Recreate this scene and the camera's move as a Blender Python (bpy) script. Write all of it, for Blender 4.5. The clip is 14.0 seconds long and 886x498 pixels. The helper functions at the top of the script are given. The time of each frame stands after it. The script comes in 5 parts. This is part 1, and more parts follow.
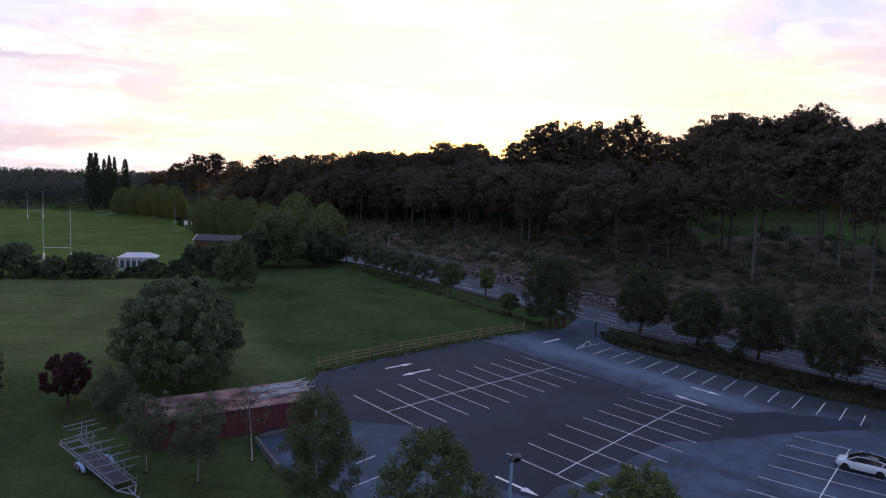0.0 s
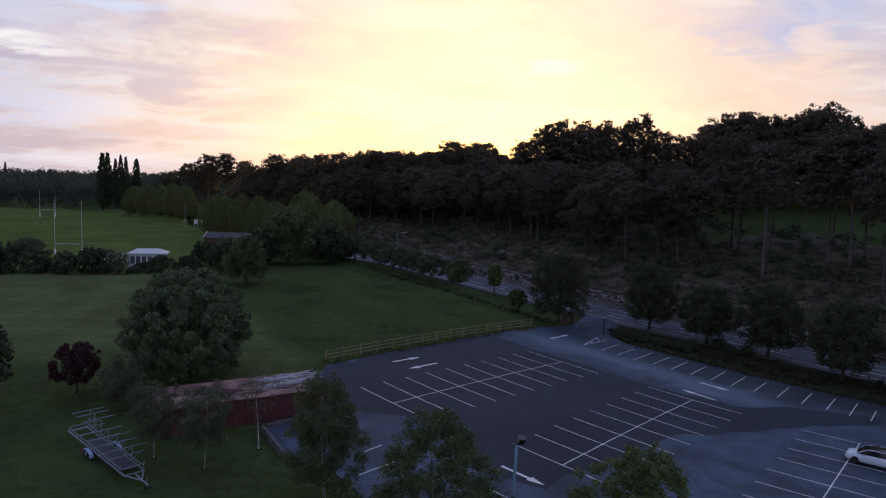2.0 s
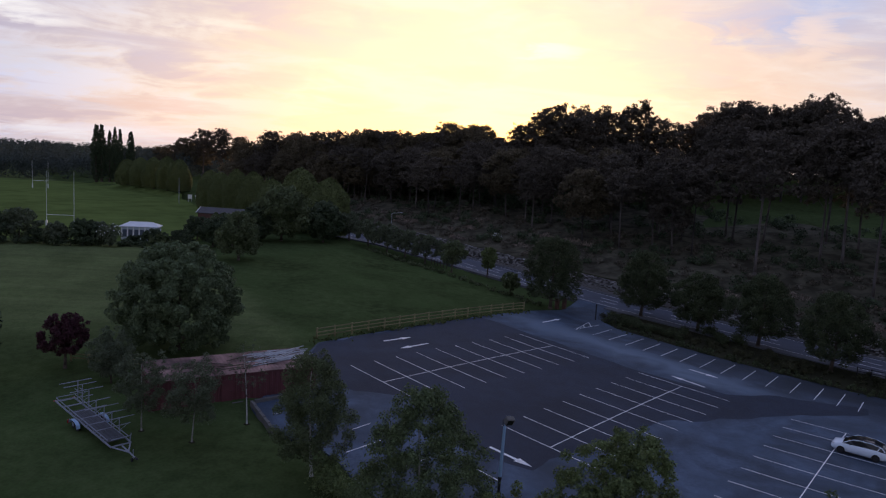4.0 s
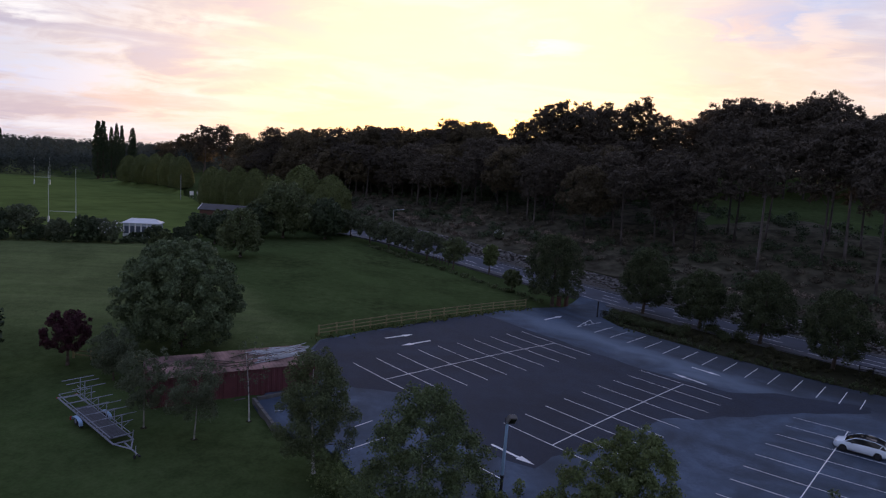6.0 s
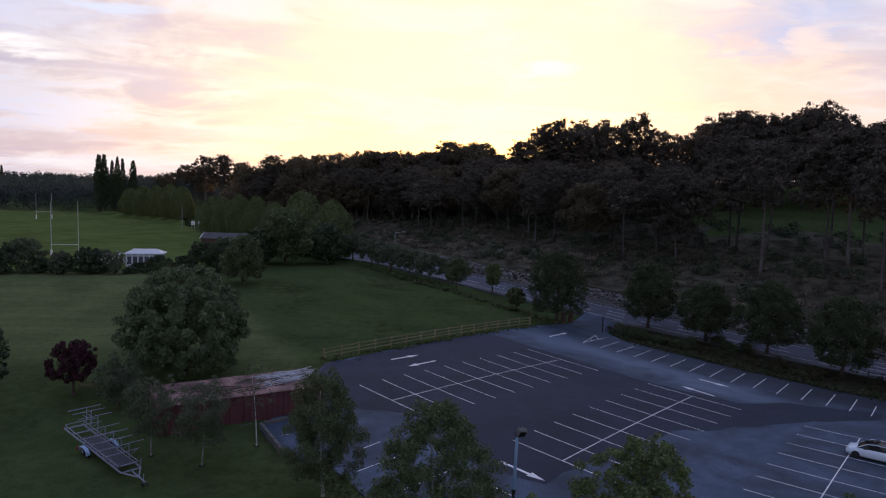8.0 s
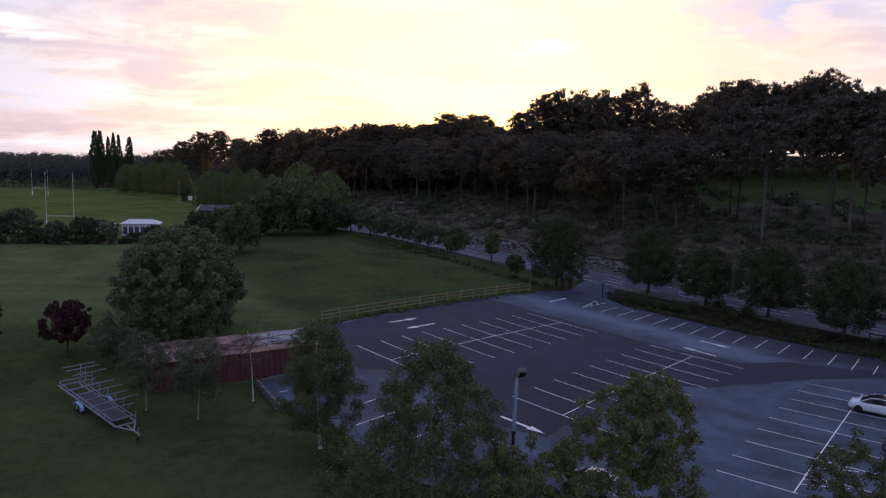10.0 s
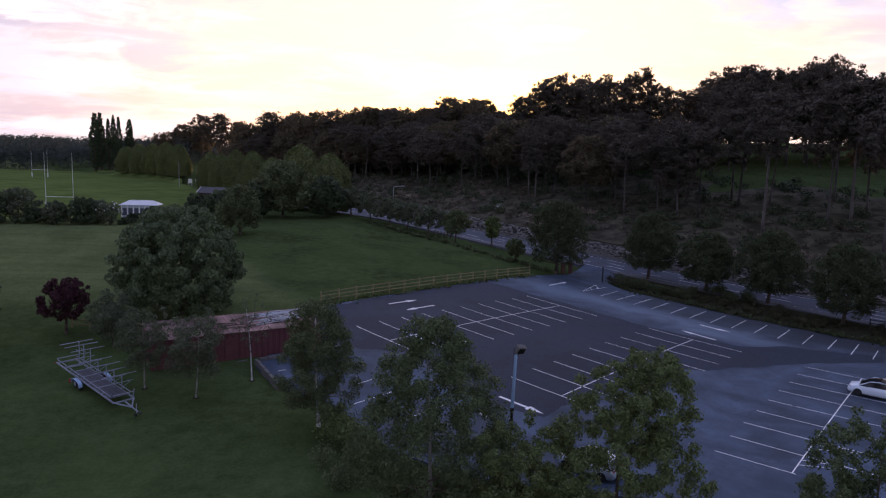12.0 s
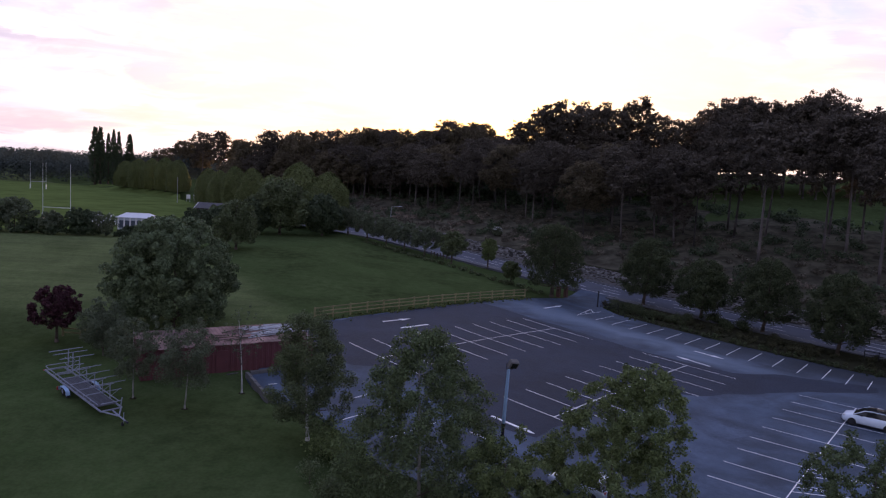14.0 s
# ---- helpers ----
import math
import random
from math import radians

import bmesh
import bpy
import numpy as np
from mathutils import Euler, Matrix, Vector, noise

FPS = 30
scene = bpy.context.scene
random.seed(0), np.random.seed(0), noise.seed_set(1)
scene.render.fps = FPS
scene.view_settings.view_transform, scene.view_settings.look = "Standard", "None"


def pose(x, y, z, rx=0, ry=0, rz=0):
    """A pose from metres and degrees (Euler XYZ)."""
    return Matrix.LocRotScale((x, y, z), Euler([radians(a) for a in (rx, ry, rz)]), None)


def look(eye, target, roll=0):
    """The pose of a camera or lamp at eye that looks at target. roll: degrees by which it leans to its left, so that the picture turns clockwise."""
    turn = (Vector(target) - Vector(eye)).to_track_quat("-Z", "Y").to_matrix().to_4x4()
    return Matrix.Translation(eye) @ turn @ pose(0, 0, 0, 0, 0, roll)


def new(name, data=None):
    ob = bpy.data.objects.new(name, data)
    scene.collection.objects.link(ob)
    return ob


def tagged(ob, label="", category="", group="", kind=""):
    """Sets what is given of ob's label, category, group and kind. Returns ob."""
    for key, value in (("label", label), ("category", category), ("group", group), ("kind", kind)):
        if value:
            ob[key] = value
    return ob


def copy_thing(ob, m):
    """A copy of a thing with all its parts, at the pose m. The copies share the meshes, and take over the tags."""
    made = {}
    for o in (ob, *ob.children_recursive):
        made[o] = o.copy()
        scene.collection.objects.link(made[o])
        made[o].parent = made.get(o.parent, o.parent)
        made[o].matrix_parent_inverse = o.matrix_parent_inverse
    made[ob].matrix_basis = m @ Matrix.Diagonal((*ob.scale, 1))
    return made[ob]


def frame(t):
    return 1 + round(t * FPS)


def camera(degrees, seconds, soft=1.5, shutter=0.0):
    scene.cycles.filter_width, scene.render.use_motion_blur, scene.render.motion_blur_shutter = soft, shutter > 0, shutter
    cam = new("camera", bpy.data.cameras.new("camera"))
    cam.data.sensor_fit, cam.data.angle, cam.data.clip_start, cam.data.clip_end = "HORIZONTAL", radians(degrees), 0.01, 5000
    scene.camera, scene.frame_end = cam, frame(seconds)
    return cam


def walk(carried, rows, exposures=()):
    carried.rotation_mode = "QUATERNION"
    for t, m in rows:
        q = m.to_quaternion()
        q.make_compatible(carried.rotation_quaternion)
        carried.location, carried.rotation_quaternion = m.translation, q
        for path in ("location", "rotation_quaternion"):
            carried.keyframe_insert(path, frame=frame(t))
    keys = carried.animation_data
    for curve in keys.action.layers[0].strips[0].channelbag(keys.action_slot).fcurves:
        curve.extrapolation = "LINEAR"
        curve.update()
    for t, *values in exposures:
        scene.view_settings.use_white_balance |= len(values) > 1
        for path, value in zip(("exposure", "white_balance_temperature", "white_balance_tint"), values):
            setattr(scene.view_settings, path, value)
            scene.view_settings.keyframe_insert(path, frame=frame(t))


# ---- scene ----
cam = camera(65.63, 14.0, soft=1.2)
PATH = [
    (0, (-0.198, -0.252, 23.275), (0.034, 9.697, 22.292), 1.70),
    (0.5, (0.040, -0.682, 21.952), (0.028, 9.295, 21.273), 1.43),
    (1, (0.041, -0.399, 21.980), (0.112, 9.550, 20.972), -1.46),
    (1.5, (0.070, -0.287, 22.145), (0.202, 9.661, 21.141), 0.29),
    (2, (0.040, -0.391, 22.161), (0.136, 9.563, 21.214), 1.84),
    (2.5, (0.124, -0.318, 22.167), (0.248, 9.636, 21.208), 2.63),
    (3, (0.141, -0.123, 22.030), (0.319, 9.815, 20.928), 3.34),
    (5.5, (0.144, 0.029, 21.843), (0.329, 9.951, 20.610), 3.47),
    (6, (0.073, 0.043, 21.962), (0.241, 9.963, 20.715), 3.49),
    (6.5, (0.040, -0.027, 21.832), (0.162, 9.902, 20.648), 1.80),
    (7, (0.018, 0.082, 21.906), (0.132, 9.999, 20.627), 1.60),
    (7.5, (-0.002, -0.019, 21.798), (0.119, 9.914, 20.649), 0.94),
    (8, (-0.025, -0.147, 21.532), (0.106, 9.810, 20.616), 1.65),
    (8.5, (0.092, 0.123, 20.906), (0.259, 10.065, 19.843), 1.48),
    (11, (0.146, 0.705, 18.670), (0.289, 10.630, 17.459), 1.37),
    (11.5, (0.171, 0.652, 18.630), (0.318, 10.599, 17.607), 1.33),
    (12, (0.188, 0.899, 18.571), (0.340, 10.799, 17.176), 1.87),
    (12.5, (0.180, 0.729, 18.653), (0.344, 10.668, 17.560), -0.41),
    (13, (0.255, 0.885, 18.639), (0.409, 10.774, 17.161), -0.12),
    (13.5, (0.274, 0.921, 18.510), (0.434, 10.811, 17.037), 1.96),
    (14, (0.287, 0.921, 17.934), (0.474, 10.865, 16.891), 3.45),
]
walk(cam, [(t, look(eye, target, roll)) for t, eye, target, roll in PATH],
     exposures=[(0.0, 0.32, 6650, 12), (0.6, 0.12, 6650, 12), (1.5, -0.1, 6600, 12), (3.0, -0.2, 6550, 12), (6.5, 0.03, 6650, 12), (8.5, 0.06, 6750, 13), (11.0, 0.22, 6800, 17), (14.0, 0.43, 6750, 19)])

# ---- sky and sun ----
SUN_AZ, SUN_EL = radians(4.0), radians(2.2)      # azimuth clockwise from +y
sun_dir = Vector((math.sin(SUN_AZ) * math.cos(SUN_EL), math.cos(SUN_AZ) * math.cos(SUN_EL), math.sin(SUN_EL)))
sun = new("sun", bpy.data.lights.new("sun", "SUN"))
sun.data.energy, sun.data.angle, sun.data.color = 3.2, radians(2.0), (1.0, 0.62, 0.30)
sun.matrix_world = look(sun_dir * 500, (0, 0, 0))

world = bpy.data.worlds.new("evening_sky")
scene.world = world
world.use_nodes = True
wt = world.node_tree
wt.nodes.clear()


def wn(kind, **kw):
    n = wt.nodes.new(kind)
    for k, v in kw.items():
        if k == "op":
            n.operation = v
        elif k == "ins":
            for i, val in v.items():
                if hasattr(val, "is_output"):
                    wt.links.new(val, n.inputs[i])
                else:
                    n.inputs[i].default_value = val
    return n


def wmath(op, a, b=0.0, clamp=False):
    n = wn("ShaderNodeMath", op=op, ins={0: a, 1: b})
    n.use_clamp = clamp
    return n.outputs[0]


def wmix(fac, a, b, blend="MIX"):
    n = wt.nodes.new("ShaderNodeMix")
    n.data_type, n.blend_type = "RGBA", blend
    for i, val in ((0, fac), (6, a), (7, b)):
        if hasattr(val, "is_output"):
            wt.links.new(val, n.inputs[i])
        else:
            n.inputs[i].default_value = val
    return n.outputs[2]


def wramp(fac, stops):
    n = wt.nodes.new("ShaderNodeValToRGB")
    wt.links.new(fac, n.inputs[0])
    el = n.color_ramp.elements
    while len(el) < len(stops):
        el.new(0.5)
    for e, (p, c) in zip(el, stops):
        e.position, e.color = p, c if len(c) == 4 else (*c, 1)
    return n.outputs[0]


sky = wt.nodes.new("ShaderNodeTexSky")
sky.sky_type, sky.sun_disc = "NISHITA", False
sky.sun_elevation, sky.sun_rotation = SUN_EL, SUN_AZ
sky.altitude, sky.air_density, sky.dust_density, sky.ozone_density = 50, 1.0, 2.0, 1.5
coord = wt.nodes.new("ShaderNodeTexCoord").outputs["Generated"]
nrm = wn("ShaderNodeVectorMath", op="NORMALIZE", ins={0: coord}).outputs[0]
sep = wn("ShaderNodeSeparateXYZ", ins={0: nrm})
dx, dy, dz = sep.outputs
cosang = wn("ShaderNodeVectorMath", op="DOT_PRODUCT", ins={0: nrm, 1: sun_dir}).outputs["Value"]
ang = wmath("ARCCOSINE", wmath("MINIMUM", cosang, 0.99999))
ang01 = wmath("DIVIDE", ang, math.pi)
# cloud sheets on a plane high overhead, drawn out sideways
den = wmath("ADD", wmath("MAXIMUM", dz, 0.0), 0.17)
cx, cy = wmath("DIVIDE", dx, den), wmath("DIVIDE", dy, den)
cp = wn("ShaderNodeCombineXYZ", ins={0: wmath("MULTIPLY", cx, 0.75), 1: wmath("MULTIPLY", cy, 0.95), 2: 3.7}).outputs[0]


def cloud(scale, detail, rough, dist, shift):
    mp = wn("ShaderNodeVectorMath", op="ADD", ins={0: cp, 1: shift}).outputs[0]
    n = wn("ShaderNodeTexNoise", ins={"Vector": mp, "Scale": scale, "Detail": detail, "Roughness": rough, "Distortion": dist})
    return n.outputs["Fac"]


big = cloud(1.15, 6.0, 0.55, 0.6, (2.0, 0.3, 0.0))
fine = cloud(3.6, 8.0, 0.62, 0.9, (7.1, 4.2, 0.0))
mask = wmath("ADD", wmath("MULTIPLY", big, 0.65), wmath("MULTIPLY", fine, 0.35))
veil = wramp(mask, [(0.43, (0, 0, 0)), (0.53, (1, 1, 1))])
shade = wramp(mask, [(0.49, (0, 0, 0)), (0.58, (1, 1, 1))])
clear = wramp(ang01, [(0.0, (1.8, 1.40, 0.70)), (0.045, (1.08, 0.96, 0.70)), (0.095, (0.87, 0.78, 0.70)),
                      (0.15, (0.82, 0.78, 0.86)), (0.20, (0.58, 0.64, 0.90)), (0.34, (0.30, 0.40, 0.72)), (0.6, (0.18, 0.24, 0.45)), (0.85, (0.42, 0.44, 0.60))])
lit = wramp(ang01, [(0.0, (1.9, 1.45, 0.70)), (0.05, (1.05, 0.90, 0.60)), (0.10, (0.84, 0.70, 0.56)),
                    (0.16, (0.79, 0.67, 0.64)), (0.21, (0.64, 0.58, 0.67)), (0.34, (0.42, 0.42, 0.65)), (0.6, (0.22, 0.24, 0.43)), (0.85, (0.44, 0.44, 0.58))])
dull = wramp(ang01, [(0.0, (1.3, 1.02, 0.60)), (0.06, (0.95, 0.78, 0.62)), (0.12, (0.68, 0.55, 0.60)),
                     (0.2, (0.44, 0.41, 0.58)), (0.35, (0.26, 0.30, 0.53)), (0.6, (0.15, 0.18, 0.36)), (0.85, (0.36, 0.35, 0.45))])
clouds = wmix(shade, lit, dull)
body = wmix(wmath("MULTIPLY", veil, 0.95), clear, clouds)
# long low bands of lilac cloud
az = wmath("ARCTAN2", dx, dy)
bandv = wn("ShaderNodeCombineXYZ", ins={0: wmath("MULTIPLY", az, 2.4), 1: wmath("MULTIPLY", dz, 26.0), 2: 1.7}).outputs[0]
bandn = wn("ShaderNodeTexNoise", ins={"Vector": bandv, "Scale": 1.0, "Detail": 5.0, "Roughness": 0.5, "Distortion": 0.25}).outputs["Fac"]
bands = wramp(bandn, [(0.53, (0, 0, 0)), (0.64, (1, 1, 1))])
height = wramp(dz, [(0.01, (0, 0, 0)), (0.05, (1, 1, 1)), (0.17, (1, 1, 1)), (0.26, (0, 0, 0))])
away = wramp(ang01, [(0.05, (0, 0, 0)), (0.12, (1, 1, 1))])
bfac = wmath("MULTIPLY", wmath("MULTIPLY", bands, height), wmath("MULTIPLY", away, 0.8))
body = wmix(bfac, body, dull)
low = wramp(dz, [(0.0, (1, 1, 1)), (0.07, (0, 0, 0))])
haze = wramp(ang01, [(0.0, (2.6, 1.7, 0.7)), (0.05, (1.5, 1.15, 0.65)), (0.12, (0.85, 0.78, 0.74)), (0.25, (0.55, 0.55, 0.68)), (0.6, (0.2, 0.22, 0.32))])
body = wmix(wmath("MULTIPLY", low, 0.5), body, haze)
# single clouds and clear patches: bearing, height, half widths (degrees), strength, colour
warp = wn("ShaderNodeTexNoise", ins={"Vector": bandv, "Scale": 1.6, "Detail": 6.0, "Roughness": 0.62}).outputs["Fac"]
torn = wn("ShaderNodeTexNoise", ins={"Vector": cp, "Scale": 5.0, "Detail": 7.0, "Roughness": 0.6, "Distortion": 0.8}).outputs["Fac"]
elev = wmath("ARCSINE", dz)
for b_deg, e_deg, wb, we, amount, col in (
        (-31.0, 11.2, 9.0, 2.3, 0.8, (0.60, 0.62, 0.82)), (-24.0, 12.4, 4.0, 0.7, 0.9, (0.62, 0.74, 1.00)), (-30.5, 8.6, 4.4, 0.9, 0.9, (1.06, 1.05, 1.06)),
        (-22.8, 7.0, 4.4, 1.3, 0.85, (0.58, 0.52, 0.66)), (-31.5, 6.0, 5.0, 1.0, 0.75, (0.62, 0.64, 0.80)), (-30.2, 2.7, 7.0, 0.9, 0.95, (0.52, 0.48, 0.61)),
        (-20.9, 3.3, 7.6, 0.5, 0.9, (0.72, 0.56, 0.57)), (-13.7, 6.0, 3.6, 0.8, 0.8, (0.82, 0.62, 0.58)), (-7.1, 5.0, 3.6, 1.2, 0.6, (0.98, 0.80, 0.52)),
        (-3.5, 10.6, 5.5, 1.8, 0.75, (0.86, 0.68, 0.60)), (13.0, 11.5, 8.0, 3.5, 0.7, (0.86, 0.68, 0.60)), (27.0, 7.0, 9.0, 4.5, 0.8, (0.76, 0.58, 0.53)),
        (27.5, 12.6, 7.0, 2.8, 1.0, (0.42, 0.50, 0.78)), (33.5, 10.0, 3.5, 3.0, 0.8, (0.54, 0.50, 0.64)), (28.6, 10.6, 1.6, 2.2, 0.7, (0.92, 0.72, 0.64)),
        (-26.0, 0.9, 10.0, 0.8, 0.8, (0.84, 0.88, 0.98)), (-12.0, 8.8, 5.0, 0.9, 0.7, (0.86, 0.72, 0.60)), (3.0, 7.6, 4.5, 0.9, 0.6, (0.96, 0.80, 0.54)),
        (9.5, 9.4, 2.6, 0.6, 0.8, (1.10, 1.06, 0.92)), (19.0, 9.0, 6.0, 1.6, 0.7, (0.84, 0.66, 0.60)), (-17.5, 9.6, 4.2, 0.7, 0.7, (1.02, 0.96, 0.86)), (20.5, 13.4, 7.0, 1.4, 0.7, (0.74, 0.62, 0.64))):
    u_ = wmath("DIVIDE", wmath("SUBTRACT", wmath("ADD", az, wmath("MULTIPLY", wmath("SUBTRACT", torn, 0.5), 0.16)), radians(b_deg)), radians(wb))
    v_ = wmath("DIVIDE", wmath("SUBTRACT", wmath("ADD", elev, wmath("MULTIPLY", wmath("SUBTRACT", warp, 0.5), 0.05)), radians(e_deg)), radians(we))
    r_ = wmath("ADD", wmath("MULTIPLY", u_, u_), wmath("MULTIPLY", v_, v_))
    f_ = wmath("MULTIPLY", wmath("MULTIPLY", wmath("ADD", wmath("SUBTRACT", 1.1, r_), wmath("MULTIPLY", wmath("SUBTRACT", torn, 0.5), 3.2)), 0.70, True), amount)
    body = wmix(f_, body, (*col, 1))
nish = wmix(1.0, sky.outputs[0], (0.06, 0.06, 0.06, 1), "MULTIPLY")
total = wmix(1.0, body, nish, "ADD")
bg = wn("ShaderNodeBackground", ins={0: total, 1: 1.0})
wo = wt.nodes.new("ShaderNodeOutputWorld")
wt.links.new(bg.outputs[0], wo.inputs[0])

# ---- materials ----


def material(name, base, rough=0.85, metal=0.0, var=0.25, scale=2.0, fine=18.0, bump=0.15, bump_scale=None, tint=None,
             spec=0.4, island=0.0, random_obj=0.0, translucent=0.0):
    """A surface with colour variation at two scales, per-piece variation and fine relief."""
    m = bpy.data.materials.new(name)
    m.use_nodes = True
    nt = m.node_tree
    b = nt.nodes["Principled BSDF"]
    tc = nt.nodes.new("ShaderNodeTexCoord").outputs["Object"]

    def noise_tex(s, d=4.0, r=0.6):
        n = nt.nodes.new("ShaderNodeTexNoise")
        nt.links.new(tc, n.inputs["Vector"])
        n.inputs["Scale"].default_value, n.inputs["Detail"].default_value, n.inputs["Roughness"].default_value = s, d, r
        return n.outputs["Fac"]

    def mix(fac, a, c, blend="MIX"):
        n = nt.nodes.new("ShaderNodeMix")
        n.data_type, n.blend_type = "RGBA", blend
        for i, v in ((0, fac), (6, a), (7, c)):
            if hasattr(v, "is_output"):
                nt.links.new(v, n.inputs[i])
            else:
                n.inputs[i].default_value = v if not isinstance(v, tuple) or len(v) == 4 else (*v, 1)
        return n.outputs[2]

    def ramp(fac, lo, hi):
        n = nt.nodes.new("ShaderNodeMapRange")
        nt.links.new(fac, n.inputs[0])
        n.inputs[1].default_value, n.inputs[2].default_value = lo, hi
        return n.outputs[0]

    dark = tuple(c * (1 - var) for c in base)
    lite = tuple(min(1, c * (1 + var)) for c in base)
    tint = tint or lite
    col = mix(ramp(noise_tex(scale), 0.3, 0.7), dark, tint)
    col = mix(ramp(noise_tex(fine, 6), 0.3, 0.7), col, base)
    if island:
        g = nt.nodes.new("ShaderNodeNewGeometry").outputs["Random Per Island"]
        n = nt.nodes.new("ShaderNodeMapRange")
        nt.links.new(g, n.inputs[0])
        n.inputs[3].default_value, n.inputs[4].default_value = 1 - island, 1 + island
        v = nt.nodes.new("ShaderNodeVectorMath")
        v.operation = "SCALE"
        nt.links.new(col, v.inputs[0])
        nt.links.new(n.outputs[0], v.inputs["Scale"])
        col = v.outputs[0]
    if random_obj:
        g = nt.nodes.new("ShaderNodeObjectInfo").outputs["Random"]
        n = nt.nodes.new("ShaderNodeMapRange")
        nt.links.new(g, n.inputs[0])
        n.inputs[3].default_value, n.inputs[4].default_value = 1 - random_obj, 1 + random_obj
        v = nt.nodes.new("ShaderNodeVectorMath")
        v.operation = "SCALE"
        nt.links.new(col, v.inputs[0])
        nt.links.new(n.outputs[0], v.inputs["Scale"])
        col = v.outputs[0]
    nt.links.new(col, b.inputs["Base Color"])
    b.inputs["Roughness"].default_value, b.inputs["Metallic"].default_value = rough, metal
    b.inputs["Specular IOR Level"].default_value = spec
    if bump:
        bn = nt.nodes.new("ShaderNodeBump")
        bn.inputs["Strength"].default_value, bn.inputs["Distance"].default_value = bump, 0.05
        nt.links.new(noise_tex(bump_scale or fine, 5), bn.inputs["Height"])
        nt.links.new(bn.outputs[0], b.inputs["Normal"])
    if translucent:
        tr = nt.nodes.new("ShaderNodeBsdfTranslucent")
        nt.links.new(col, tr.inputs[0])
        mx = nt.nodes.new("ShaderNodeMixShader")
        mx.inputs[0].default_value = translucent
        nt.links.new(b.outputs[0], mx.inputs[1])
        nt.links.new(tr.outputs[0], mx.inputs[2])
        nt.links.new(mx.outputs[0], nt.nodes["Material Output"].inputs[0])
    return m


GRASS = material("meadow_grass", (0.060, 0.081, 0.032), 0.95, var=0.45, scale=0.06, fine=0.9, bump=0.6, bump_scale=3.0, tint=(0.065, 0.100, 0.035), spec=0.0)
FOREST = material("woodland_floor", (0.086, 0.078, 0.057), 0.95, var=0.4, scale=0.12, fine=1.5, bump=0.7, bump_scale=2.5, tint=(0.100, 0.098, 0.067), spec=0.0)
VERGE_SOIL = material("verge_soil", (0.040, 0.038, 0.024), 0.95, var=0.35, scale=0.2, fine=2.0, bump=0.6, bump_scale=3.0, tint=(0.046, 0.050, 0.027), spec=0.0)
PITCH = material("playing_turf", (0.100, 0.136, 0.042), 0.95, var=0.2, scale=0.04, fine=1.0, bump=0.5, bump_scale=2.0, spec=0.0)
TARMAC = material("old_tarmac", (0.038, 0.061, 0.097), 0.80, var=0.22, scale=0.14, fine=3.0, bump=0.25, bump_scale=25.0, tint=(0.074, 0.106, 0.163))
TARMAC_NEW = material("new_tarmac", (0.0130, 0.022, 0.044), 0.82, var=0.22, scale=0.12, fine=4.0, bump=0.3, bump_scale=30.0, tint=(0.0190, 0.028, 0.050))
ROAD = material("road_asphalt", (0.080, 0.088, 0.114), 0.8, var=0.18, scale=0.2, fine=4.0, bump=0.2, bump_scale=25.0)
PAVING = material("footway_asphalt", (0.115, 0.118, 0.130), 0.85, var=0.2, scale=0.3, fine=5.0, bump=0.2)
PAINT = material("road_paint", (0.80, 0.81, 0.82), 0.6, var=0.22, scale=1.2, fine=9.0, bump=0.1)
CONCRETE = material("concrete", (0.13, 0.125, 0.12), 0.9, var=0.25, scale=1.2, fine=9.0, bump=0.3)
LEAF = material("broad_leaf", (0.112, 0.138, 0.066), 0.6, var=0.3, scale=0.5, fine=3.0, bump=0, island=0.35, spec=0.12, translucent=0.25)
LEAF_DARK = material("dark_leaf", (0.070, 0.094, 0.052), 0.55, var=0.3, scale=0.5, fine=3.0, bump=0, island=0.35, spec=0.12, translucent=0.2)
LEAF_YOUNG = material("fresh_leaf", (0.138, 0.176, 0.070), 0.55, var=0.3, scale=0.6, fine=3.0, bump=0, island=0.35, spec=0.12, translucent=0.3)
LEAF_OLIVE = material("olive_leaf", (0.108, 0.142, 0.066), 0.55, var=0.3, scale=0.6, fine=3.0, bump=0, island=0.35, spec=0.12, translucent=0.3)
LEAF_STREET = material("street_tree_leaf", (0.070, 0.086, 0.042), 0.6, var=0.3, scale=0.5, fine=3.0, bump=0, island=0.35, spec=0.1, translucent=0.2)
# distant leaves, with the bluish grey of air haze mixed into their colour
LEAF_FAR_HAZED = material("far_leaf_hazed", (0.082, 0.098, 0.088), 0.8, var=0.35, scale=0.05, fine=0.5, bump=0, island=0.2, spec=0.0, translucent=0.15)
LEAF_MAPLE = material("maple_leaf", (0.122, 0.160, 0.082), 0.6, var=0.3, scale=0.5, fine=3.0, bump=0, island=0.4, spec=0.15, translucent=0.25)
VERGE_LEAF = material("rough_verge_leaf", (0.062, 0.062, 0.034), 0.8, var=0.3, scale=0.4, fine=3.0, bump=0, island=0.35, spec=0.05, translucent=0.15)
LEAF_GREY = material("willow_leaf", (0.116, 0.138, 0.084), 0.6, var=0.25, scale=0.6, fine=3.0, bump=0, island=0.3, spec=0.12, translucent=0.25)
LEAF_RED = material("copper_leaf", (0.072, 0.028, 0.036), 0.55, var=0.3, scale=0.8, fine=3.0, bump=0, island=0.35, spec=0.12, translucent=0.2)
